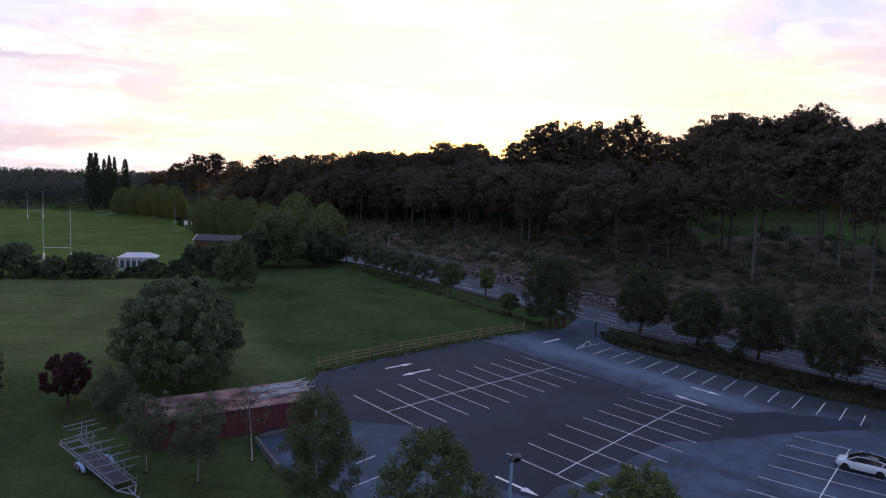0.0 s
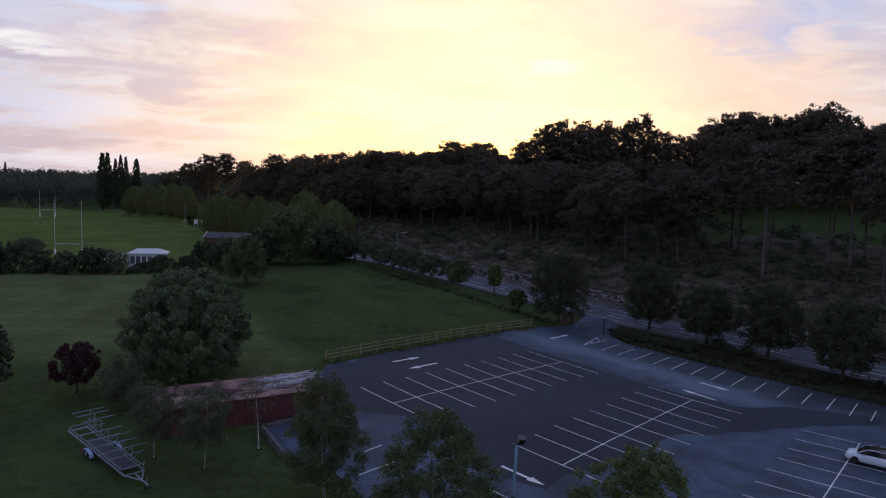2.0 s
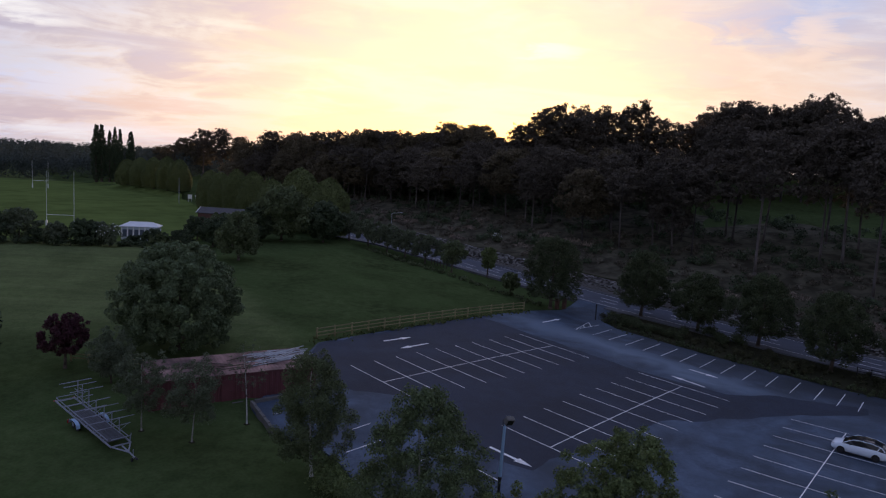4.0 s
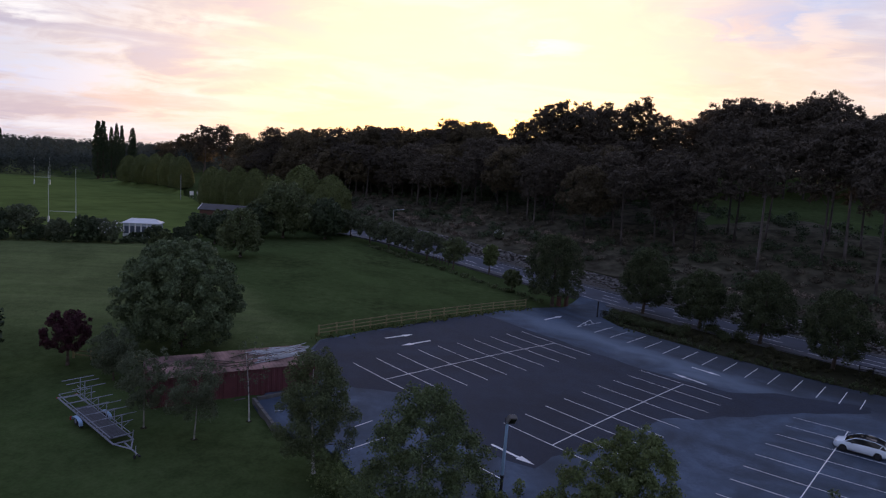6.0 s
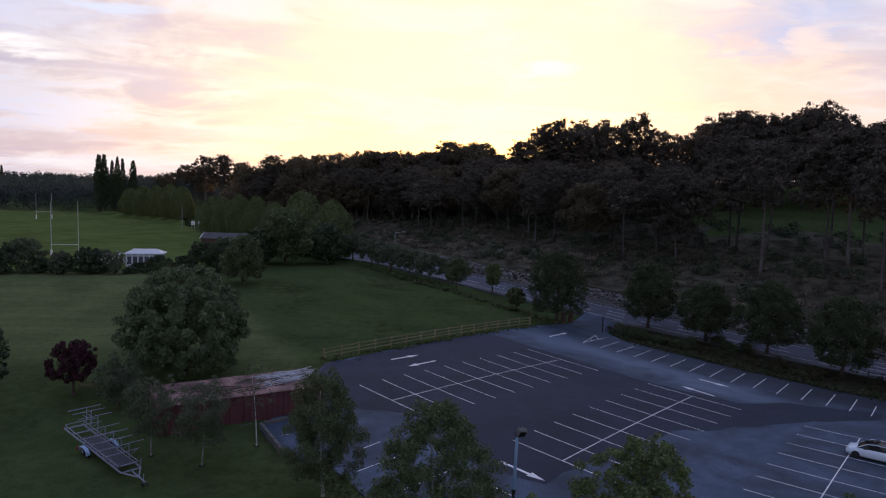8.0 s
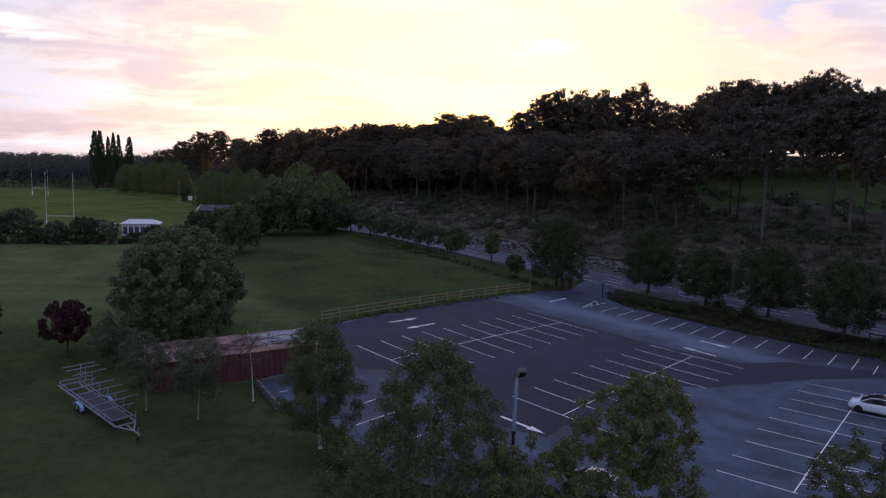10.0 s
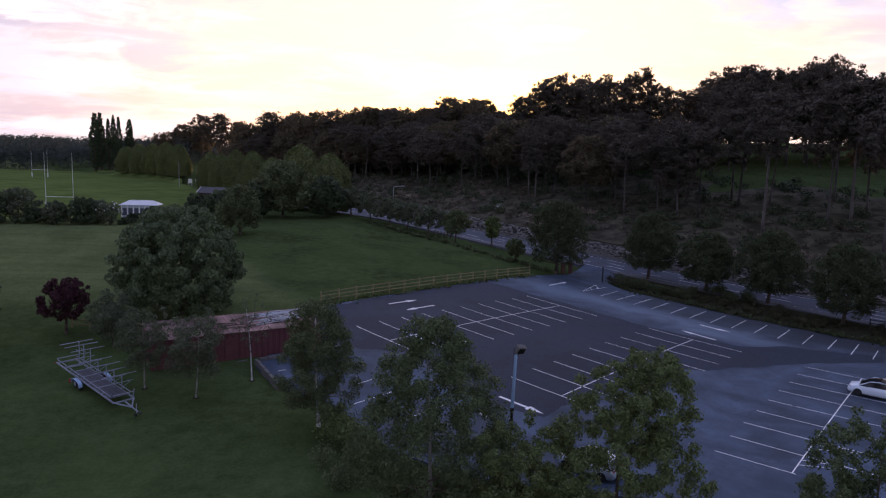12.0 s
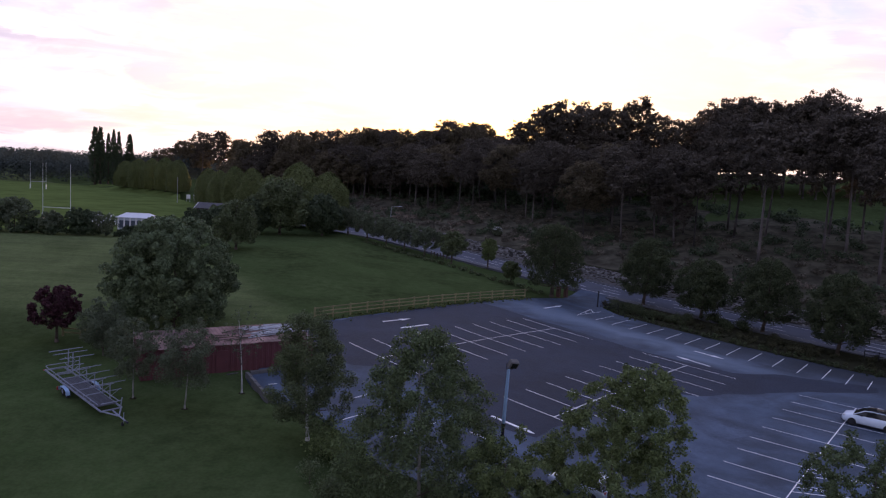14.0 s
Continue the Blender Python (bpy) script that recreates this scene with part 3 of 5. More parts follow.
road = tagged(strip("road", ROAD0, ROAD1, -110, 160, ROAD, 0.0), "grey asphalt road with faded centre line markings", "road", kind="structure")
tagged(strip("pavement", ROAD1, WALL_Q + 0.3, -110, 160, PAVING, 0.12), "asphalt footway with a raised kerb beside the stone wall", "pavement", kind="structure")
tagged(strip("pavement", ROAD0 - 2.0, ROAD0, -110, 41.6, PAVING, 0.12), "asphalt footway with a raised kerb beside the road", "pavement", kind="structure")
tagged(strip("pavement", ROAD0 - 2.0, ROAD0, 48.0, 160, PAVING, 0.12), "asphalt footway with a raised kerb beside the road", "pavement", kind="structure")


def hillside(q0, q1, s0, s1):
    """The wooded slope's bare leaf litter, draped just over the ground."""
    n, m = int((s1 - s0) / 3), int((q1 - q0) / 3)
    r2 = np.random.default_rng(12)
    pts = []
    for i in range(n + 1):
        s = s0 + (s1 - s0) * i / n
        end = q1 - (14 if s < 52 else 0) + 9 * math.sin(s * 0.07) + 5 * math.sin(s * 0.19 + 1)
        for j in range(m + 1):
            pts.append(along(q0 + (end - q0) * j / m, s))
    xs, ys = np.array([p[0] for p in pts]), np.array([p[1] for p in pts])
    zs = terrain(xs, ys) + 0.10
    k = m + 1
    fc = [(i * k + j, i * k + j + 1, (i + 1) * k + j + 1, (i + 1) * k + j) for i in range(n) for j in range(m)]
    return mesh_part("hillside", list(zip(xs, ys, zs)), fc, FOREST, smooth=True)


tagged(hillside(WALL_Q + 0.45, WALL_Q + 62, -140, 228), "dark leaf litter and rough grass on the wooded slope", "hillside", kind="structure")


def line_on(name, a, b, w, mat, parent, lift=0.016, zf=ground_z, label=""):
    a, b = Vector(a), Vector(b)
    d = (b - a)
    n = max(1, int(d.length / 2.0))
    side = Vector((-d.y, d.x)).normalized() * w / 2
    verts, fc = [], []
    for i in range(n + 1):
        p = a + d * (i / n)
        for k in (1, -1):
            e = p + side * k
            verts.append((e.x, e.y, zf(e.x, e.y) + lift))
    for i in range(n):
        fc.append((2 * i, 2 * i + 1, 2 * i + 3, 2 * i + 2))
    return mesh_part(name, verts, fc, mat, parent, label)


def arrow_on(tail, tip, parent, head=1.6, w=0.28, hw=0.8):
    a, b = Vector(tail), Vector(tip)
    d = (b - a).normalized()
    s = Vector((-d.y, d.x))
    nck = b - d * head
    out = [a + s * w / 2, a - s * w / 2, nck - s * w / 2, nck - s * hw / 2, b, nck + s * hw / 2, nck + s * w / 2]
    verts = [(p.x, p.y, ground_z(p.x, p.y) + 0.018) for p in out]
    mesh_part("painted_arrow", verts, [(0, 1, 2, 6), (2, 3, 4), (2, 4, 6), (6, 4, 5)], PAINT, parent)


LW = 0.088


def V2(x, y):
    return Vector((x, y))


# three blocks of bays: origin, step from line to line, half length of a line
A0, UA, VA = V2(-3.87, 68.09), V2(2.308, 2.161), V2(3.81, -4.25)
B0, UB, VB = V2(11.15, 55.06), V2(2.273, 2.446), V2(3.70, -4.13)
D0, UD, VD = V2(37.33, 66.09), V2(2.169, 2.577), V2(3.73, -3.13)
for o, u, v, n in ((A0, UA, VA, 10), (B0, UB, VB, 9)):
    for i in range(n):
        line_on("painted_line", o + u * i - v, o + u * i + v, LW, PAINT, car_park)
    line_on("painted_line", o, o + u * (n - 1), LW, PAINT, car_park)
for i in range(9):
    o = D0 - UD * i
    line_on("painted_line", o, o + VD * (2.0 if 0 < i < 8 else 1.05), LW, PAINT, car_park)
line_on("painted_line", D0 + VD, D0 + VD - UD * 8, LW, PAINT, car_park)
# cross-hatched end bays
for i in (6, 7):
    o = D0 - UD * (i + 0.25) + VD
    line_on("painted_line", o, o + VD * 0.5 + UD * 0.28, LW, PAINT, car_park)
    line_on("painted_line", o - UD * 0.28, o + VD * 0.55 + UD * 0.15, LW, PAINT, car_park)
for i in range(14):
    o = V2(24.1, 96.1) + V2(1.815, -2.035) * (i - 0.42 * max(0.0, (i - 10) / 3) ** 2)
    line_on("painted_line", o, o + V2(4.33, 5.49) * 0.95, LW, PAINT, car_park)
for a, b in (((-4.9, 82.1), (-1.6, 84.9)), ((0.6, 82.9), (-2.8, 79.8)), ((17.6, 100.6), (21.0, 104.6)), ((33.1, 82.4), (35.6, 79.4)),
             ((32.1, 75.1), (29.5, 78.7)), ((6.0, 54.5), (9.1, 51.2))):
    arrow_on(a, b, car_park)
for a, b in (((-5.7, 56.2), (-4.2, 57.8)), ((-5.6, 52.0), (-2.2, 55.3)), ((4.1, 51.0), (6.2, 48.7)), ((-2.0, 49.0), (1.5, 52.4)),
             ((22.1, 98.4), (26.8, 103.5)), ((22.1, 98.4), (25.4, 104.5)), ((25.4, 104.5), (25.2, 101.8)), ((24.0, 101.8), (23.8, 100.2))):
    line_on("painted_line", a, b, LW, PAINT, car_park)
# road markings
for k in range(-14, 22):
    for q in (107.6, 109.9):
        s = k * 7.0 + (0 if q < 109 else 1.2)
        if q > 109 and k % 2:
            continue
        line_on("painted_line", along(q, s), along(q, s + 3.6), 0.16, PAINT, road)
for q in (105.0, 112.8):
    for k in range(-11, 15):
        line_on("painted_line", along(q, k * 10.0), along(q, k * 10.0 + 9.6), 0.12, PAINT, road)

# ---- trees and shrubs ----


def leaf_quads(rng, centres, normals, size, aspect=0.6, lean=0.7):
    """Leaf sprays as loose four-cornered blades at the centres, facing roughly along the normals."""
    n = len(centres)
    nrm = normals + rng.normal(0, lean, (n, 3))
    nrm /= np.linalg.norm(nrm, axis=1, keepdims=True) + 1e-9
    t = rng.normal(0, 1, (n, 3))
    t -= nrm * np.sum(t * nrm, 1, keepdims=True)
    t /= np.linalg.norm(t, axis=1, keepdims=True) + 1e-9
    b = np.cross(nrm, t)
    s = size * rng.uniform(0.6, 1.4, (n, 1))
    droop = nrm * s * rng.uniform(-0.25, 0.25, (n, 1))
    return np.stack([centres - t * s, centres - b * s * aspect + droop, centres + t * s, centres + b * s * aspect + droop], 1)


def blob_points(rng, blobs, n, flat=1.0, inner=0.55):
    """Points in the outer shell of many overlapping balls (x, y, z, r)."""
    blobs = np.asarray(blobs)
    w = blobs[:, 3] ** 2
    pick = rng.choice(len(blobs), n, p=w / w.sum())
    d = rng.normal(0, 1, (n, 3))
    d[:, 2] += 0.25
    d /= np.linalg.norm(d, axis=1, keepdims=True)
    r = blobs[pick, 3:4] * rng.uniform(inner, 1.08, (n, 1))
    p = blobs[pick, :3] + d * r * np.array([1, 1, flat])
    return p, d


def limb_mesh(bm, rng, a, b, r0, r1, bend=0.15, n=4, seg=6):
    a, b = Vector(a), Vector(b)
    length = (b - a).length
    prev, pr = a, r0
    off = Vector(rng.normal(0, bend * length * 0.5, 3))
    for i in range(1, n + 1):
        k = i / n
        p = a.lerp(b, k) + off * math.sin(k * math.pi) * 0.5
        r = r0 + (r1 - r0) * k
        tube(bm, prev, p, pr, r, seg, caps=(i == 1 or i == n))
        prev, pr = p, r


def make_tree(label, category, x, y, height, width, leaf, bark=BARK, trunk_h=0.25, trunk_r=None, n_leaf=4000, leaf_size=0.22, n_blob=26,
              shape="round", seed=1, limbs=7, group="", turn=0.0, sparse=0.0, name="tree", z=None, rough=0.35, puff=1.0, lean=0.7, up=0.0, form=0.0, slant=0.0):
    rng = np.random.default_rng(seed)
    t = thing(name, label, category, x, y, z, turn, group)
    h0 = height * trunk_h
    trunk_r = trunk_r or 0.022 * height + 0.03
    cz, rz, rx = (h0 + height) / 2, (height - h0) / 2, width / 2
    blobs = []
    for i in range(n_blob):
        u = -0.92 + 1.84 * (i + 0.5) / n_blob
        if shape == "column":
            prof = (1 - abs(u) ** 3.0) ** 0.5
        elif shape == "spire":
            prof = (1 - u) ** 0.55 * 0.9 if u > 0.1 else 0.85 * (1 - abs(u - 0.1) ** 4 * 0.4)
        elif shape == "egg":
            prof = (1 - ((u + 0.3) / 1.3) ** 2.5) ** 0.55 if u > -0.3 else 1 - 0.3 * ((-0.3 - u) / 0.7) ** 2
        elif shape == "flame":
            prof = 0.40 + 0.60 * math.sin(math.pi * min(1.0, (u + 1) / 1.9) ** 0.85)
        elif shape == "slope":
            prof = 0.14 + 0.86 * (1 - (u + 1) / 2) ** 0.62
        elif shape == "fan":
            prof = 0.58 + 0.44 * math.sin(min(1.0, (u + 1) / 1.7) * math.pi * 0.86)
        elif shape == "mound":
            k_ = (u + 1) / 2
            prof = (1 - k_ ** 2.3) ** 0.62 * (0.80 + 0.20 * min(1.0, k_ / 0.3))
        elif shape == "dome":
            prof = math.sqrt(1 - max(0.0, u) ** 2) * (1.0 if u > -0.6 else 0.86)
        else:
            prof = math.sqrt(max(0.0, 1 - u * u)) * (1.0 if u > -0.2 else 1.06)
        a = i * 2.39996 + rng.uniform(-0.35, 0.35)
        br = puff * min(rx, rz) * rng.uniform(0.24, 0.40) * (0.6 + 0.4 * prof)
        rr = max(0.0, rx * prof - br * 0.85) * rng.uniform(0.80, 1.06)
        lump = noise.noise(Vector((math.cos(a) * 1.1, math.sin(a) * 1.1, u * 1.3)) + Vector((seed * 3.7, 0, 0)))
        rr *= 1.0 + rough * lump
        if i % 4 == 3:
            rr *= 0.55
        zc = cz + u * (rz - br * 0.6) + rough * 0.5 * br * float(rng.normal(0, 1))
        if shape == "fan" and u > 0.3:
            br *= 0.75
        blobs.append((math.cos(a) * rr + slant * u, math.sin(a) * rr, zc, br))
    if not sparse:
        blobs.append((0, 0, cz, min(rx, rz) * 0.6))
    bm = bmesh.new()
    top = Vector((rng.normal(0, 0.03) * height, rng.normal(0, 0.03) * height, height * 0.82))
    tube(bm, (0, 0, -0.3), (0, 0, 0.35), trunk_r * 1.6, trunk_r, 9)
    limb_mesh(bm, rng, (0, 0, 0.3), top, trunk_r, trunk_r * 0.18, 0.06, 6, 8)
    part("trunk", bm, bark, t, smooth=True)
    for i in range(limbs):
        k = 0.30 + 0.5 * i / max(1, limbs)
        b = blobs[(i * 3) % n_blob]
        bm = bmesh.new()
        start = Vector((0, 0, 0.3)).lerp(top, max(k, trunk_h * 0.9))
        if b[2] < start.z:
            start.z = max(h0 * 0.8, b[2] - 0.4)
        limb_mesh(bm, rng, start, b[:3], trunk_r * 0.34, trunk_r * 0.08, 0.15, 3, 5)
        part("limb", bm, BARK if bark in (BARK_BIRCH, BARK_PALE) else bark, t, smooth=True)
    p, d = blob_points(rng, blobs, n_leaf, 0.9, 0.35 if sparse else 0.6)
    if form:
        whole = (p - np.array([0, 0, cz])) / np.array([rx, rx, rz])
        d = d * (1 - form) + whole * form
    d[:, 2] += up
    keep = p[:, 2] > h0 * 0.55
    if sparse:
        keep &= rng.uniform(0, 1, len(p)) > sparse
    quads_part("crown", leaf_quads(rng, p[keep], d[keep], leaf_size, 0.6, lean), leaf, t)
    return t


def make_pine(seed, height, width, bare=0.5, n_leaf=7000, clumps=40, size=0.31, label="tall dark pine with a bare trunk on the wooded hill", name="pine_tree"):
    """A tall pine: slender bare trunk, an uneven rounded crown of needle clumps on ascending limbs."""
    rng = np.random.default_rng(seed)
    t = thing(name, label, "pine tree", 0, 0, 0, 0, "pines on the hillside")
    bm = bmesh.new()
    r = 0.0085 * height + 0.05
    top = Vector((rng.normal(0, 0.02) * height, rng.normal(0, 0.02) * height, height * 0.95))
    tube(bm, (0, 0, -0.6), (0, 0, 0.5), r * 1.5, r, 8)
    limb_mesh(bm, rng, (0, 0, 0.4), top, r, r * 0.25, 0.03, 6, 7)
    h0 = height * bare
    blobs = []
    plates = max(18, clumps // 5)
    for i in range(plates):
        k = ((i + 0.5) / plates) ** 0.80
        z = h0 + (height - h0) * k
        prof = math.sqrt(max(0.03, 1 - ((k - 0.45) / 0.60) ** 2))
        a = i * 2.39996 + rng.uniform(-0.6, 0.6)
        lump = 1 + 0.6 * noise.noise(Vector((math.cos(a) * 1.2, math.sin(a) * 1.2, k * 2.0 + seed * 5.1)))
        rr = width / 2 * prof * lump * rng.uniform(0.35, 0.92)
        centre = Vector((math.cos(a) * rr + top.x * k, math.sin(a) * rr + top.y * k, z))
        for j in range(6):
            br = width * rng.uniform(0.045, 0.095)
            off = rng.normal(0, width * 0.075, 2)
            blobs.append((centre.x + off[0], centre.y + off[1], centre.z - br * 0.4 + rng.normal(0, 0.75), br))
        s = Vector((0, 0, 0)).lerp(top, max(0.25, (z - rng.uniform(0.8, 2.4)) / (height * 0.95)))
        tube(bm, s, centre, r * 0.30, r * 0.08, 5, caps=False)
    part("trunk", bm, BARK_PINE, t, smooth=True)
    p, d = blob_points(rng, blobs, n_leaf, 0.68, 0.1)
    d[:, 2] += 0.35
    quads_part("crown", leaf_quads(rng, p, d, size, 0.42, 0.6), NEEDLE, t)
    return t


def shrub_mass(name, label, pts, leaf, n_each, size, seed, category="hedge", kind="", heights=(1.0, 1.6), width=1.2, group=""):
    """A run of low bushes as one thing with a woody inside and leaf sprays."""
    rng = np.random.default_rng(seed)
    x0, y0 = pts[0]
    t = thing(name, label, category, x0, y0, 0.0, 0, group, kind)
    blobs = []
    for (x, y) in pts:
        h = rng.uniform(*heights)
        for _ in range(3):
            ox, oy = rng.normal(0, width * 0.3, 2)
            zz = ground_z(x + ox, y + oy)
            blobs.append((x + ox - x0, y + oy - y0, zz + h * rng.uniform(0.35, 0.65), h * rng.uniform(0.38, 0.6)))
    p, d = blob_points(rng, blobs, n_each * len(pts), 0.9, 0.3)
    quads_part("foliage", leaf_quads(rng, p, d, size), leaf, t)
    for b in blobs[::3]:
        gz = ground_z(b[0] + x0, b[1] + y0)
        part("stem", one(tube, (b[0], b[1], gz - 0.1), (b[0], b[1], b[2]), 0.05, 0.02, 5), BARK, t)
    return t


def row_pts(a, b, n, jit=0.4, seed=0):
    rng = np.random.default_rng(seed)
    return [(a[0] + (b[0] - a[0]) * i / max(1, n - 1) + rng.normal(0, jit), a[1] + (b[1] - a[1]) * i / max(1, n - 1) + rng.normal(0, jit)) for i in range(n)]


# trees round the lawn
make_tree("large round dark green maple with dense low crown behind the shed", "tree", -26.8, 73.5, 12.2, 13.5, LEAF_MAPLE, trunk_h=0.03, n_leaf=60000, leaf_size=0.14, n_blob=330, puff=0.36, seed=3, limbs=9, shape="egg", rough=0.04, lean=0.45, form=0.45)
make_tree("round dark green tree at the edge of the field", "tree", -33.8, 121.5, 9.0, 8.2, LEAF, trunk_h=0.08, n_leaf=9000, leaf_size=0.20, n_blob=80, puff=0.6, shape="egg", rough=0.2, seed=4)
make_tree("small copper-red leaved tree on the lawn", "tree", -35.2, 66.4, 5.6, 4.7, LEAF_RED, trunk_h=0.24, n_leaf=15000, leaf_size=0.09, n_blob=110, puff=0.5, shape="round", rough=0.42, seed=5)
make_tree("dark evergreen tree at the edge of the lawn", "tree", -43.2, 64.0, 8.4, 6.0, LEAF_DARK, trunk_h=0.08, n_leaf=6000, leaf_size=0.22, n_blob=34, seed=6)
make_tree("young grey-green willow with loose crown on the lawn", "tree", -22.4, 53.8, 6.8, 4.2, LEAF_GREY, BARK_PALE, 0.24, 0.06, 13000, 0.066, 100, "fan", 7, 9, "young trees on the lawn", sparse=0.1, rough=0.7, puff=0.6)
make_tree("young grey-green willow with loose crown on the lawn", "tree", -17.8, 52.3, 7.0, 5.2, LEAF_GREY, BARK_PALE, 0.24, 0.06, 15000, 0.066, 110, "fan", 8, 9, "young trees on the lawn", sparse=0.1, rough=0.7, puff=0.6)
make_tree("low grey-green bushy tree beside the big maple", "tree", -29.2, 63.2, 5.6, 4.2, LEAF_GREY, BARK, 0.06, 0.08, 13000, 0.07, 70, "fan", 9, 6, "young trees on the lawn", rough=0.6, puff=0.7)
make_tree("young birch with white trunk and nearly bare twigs", "tree", -14.5, 56.1, 7.4, 3.4, LEAF_GREY, BARK_BIRCH, 0.40, 0.065, 1100, 0.07, 60, "fan", 10, 16, sparse=0.4, rough=0.6, puff=0.5)
make_tree("birch with white trunk and dense green crown beside the car park", "tree", -7.6, 48.0, 9.6, 5.8, LEAF, BARK_BIRCH, 0.09, 0.13, 40000, 0.066, 170, "egg", 11, 8, rough=0.65, puff=0.55)
# the near trees along the edge of the car park
make_tree("young leafy tree with loose feathery crown by the car park edge", "tree", 0.5, 34.6, 12.3, 8.8, LEAF_OLIVE, BARK_PALE, 0.08, 0.13, 56000, 0.070, 320, "mound", 12, 22, "trees along the car park edge", sparse=0.06, rough=0.55, puff=0.42)
make_tree("young leafy tree with fresh yellow-green crown by the car park edge", "tree", 9.0, 31.0, 11.7, 10.2, LEAF_YOUNG, BARK, 0.08, 0.13, 70000, 0.068, 420, "slope", 13, 26, "trees along the car park edge", sparse=0.08, rough=0.85, puff=0.27, slant=1.7, form=0.3)
make_tree("small leafy tree with fresh yellow-green crown by the car park edge", "tree", 4.7, 31.4, 7.9, 6.0, LEAF_YOUNG, BARK, 0.06, 0.11, 34000, 0.070, 200, "fan", 15, 14, "trees along the car park edge", sparse=0.05, rough=0.5, puff=0.46)
make_tree("young leafy tree with brownish green crown by the car park edge", "tree", 20.1, 29.3, 9.1, 6.2, LEAF_OLIVE, BARK, 0.06, 0.11, 38000, 0.07, 180, "fan", 14, 12, "trees along the car park edge", sparse=0.05, rough=0.5, puff=0.5)
shrub_mass("shrub_row", "bright green shrubs along the car park kerb", row_pts((-6.2, 46.0), (-3.2, 42.4), 5, 0.3, 1), LEAF_YOUNG, 800, 0.10, 21, "shrub", heights=(1.4, 2.4), width=1.3)
shrub_mass("shrub_row", "dense green shrubs under the trees along the car park edge", row_pts((-4.6, 41.4), (8.0, 34.4), 14, 0.5, 2), LEAF, 1100, 0.08, 26, "shrub", heights=(1.0, 2.1), width=2.0)
# the row by the road
for px_, py_, h, w, lf, nl, sd, sh in ((20.6, 112.0, 12.4, 9.4, LEAF_STREET, 8000, 31, "egg"), (35.9, 112.3, 11.4, 9.8, LEAF_STREET, 7000, 32, "flame"),
                                       (42.6, 104.8, 9.6, 9.0, LEAF_STREET, 6500, 33, "flame"), (48.9, 97.8, 11.2, 9.6, LEAF_STREET, 7000, 34, "flame"),
                                       (54.0, 87.8, 11.0, 9.4, LEAF_STREET, 7000, 35, "flame"), (59.8, 79.6, 10.5, 9.0, LEAF_STREET, 6500, 36, "flame")):
    make_tree("round-crowned green street tree on the verge by the road", "tree", px_, py_, h, w, lf, trunk_h=0.10, n_leaf=int(nl * 4), leaf_size=0.115, n_blob=190, puff=0.46, seed=sd, group="trees between car park and road", shape=sh, rough=0.45)
for px_, py_, h, w, lf, nl, sd, sh in ((4.6, 134.5, 6.6, 5.4, LEAF, 3000, 41, "round"), (11.9, 136.3, 6.0, 3.6, LEAF_YOUNG, 2400, 42, "column"), (-0.8, 141.5, 6.4, 6.8, LEAF_GREY, 3400, 43, "egg"),
                                       (-5.2, 146.5, 6.2, 7.0, LEAF_GREY, 3400, 44, "egg"), (-9.4, 151.0, 6.2, 7.2, LEAF_GREY, 3400, 45, "egg"), (-14.0, 155.5, 6.6, 7.6, LEAF_GREY, 3400, 46, "egg"),
                                       (14.6, 119.0, 4.2, 3.2, LEAF, 2000, 47, "round"), (-19.0, 160.5, 7.0, 7.0, LEAF_GREY, 2600, 48, "round")):
    make_tree("small round street tree beside the field and the road", "tree", px_, py_, h, w, lf, trunk_h=0.2, n_leaf=nl * 2, leaf_size=0.15, n_blob=40, puff=0.75, rough=0.5, seed=sd, group="small trees along the field edge", shape=sh)
shrub_mass("hedge", "low dark hedge on the verge above the parking bays", row_pts((31.0, 108.4), (65.0, 72.5), 90, 1.2, 3), VERGE_LEAF, 480, 0.08, 22, heights=(0.35, 1.15), width=4.4)
shrub_mass("shrub_row", "taller rough shrubs at the head of the verge by the gateway", row_pts((30.2, 107.0), (38.6, 99.6), 15, 0.7, 5), LEAF_STREET, 900, 0.09, 24, "shrub", heights=(1.0, 1.9), width=1.8)
shrub_mass("shrub_row", "rough dark bushes round the foot of a street tree", row_pts((41.4, 102.6), (46.6, 97.8), 10, 0.9, 6), LEAF_STREET, 800, 0.09, 25, "shrub", heights=(0.9, 1.7), width=1.8)
shrub_mass("hedge", "ragged weeds and brambles leaning over the edge of the car park", row_pts((28.6, 106.8), (29.8, 103.0), 8, 0.3, 31) + row_pts((30.0, 102.6), (76.5, 52.6), 120, 0.6, 32), LEAF_STREET, 130, 0.09, 33, heights=(0.2, 0.6), width=1.7)
shrub_mass("hedge", "low dark hedge between the field and the road", row_pts((19.0, 113.0), (-14.0, 150.0), 60, 0.5, 4), LEAF, 90, 0.16, 23, heights=(0.35, 0.8), width=1.2)
shrub_mass("hedge", "rough grass and weeds along the timber fence", row_pts((-12.6, 79.6), (16.0, 107.4), 80, 0.35, 5), LEAF_LIME, 110, 0.09, 24, heights=(0.14, 0.34), width=1.4)
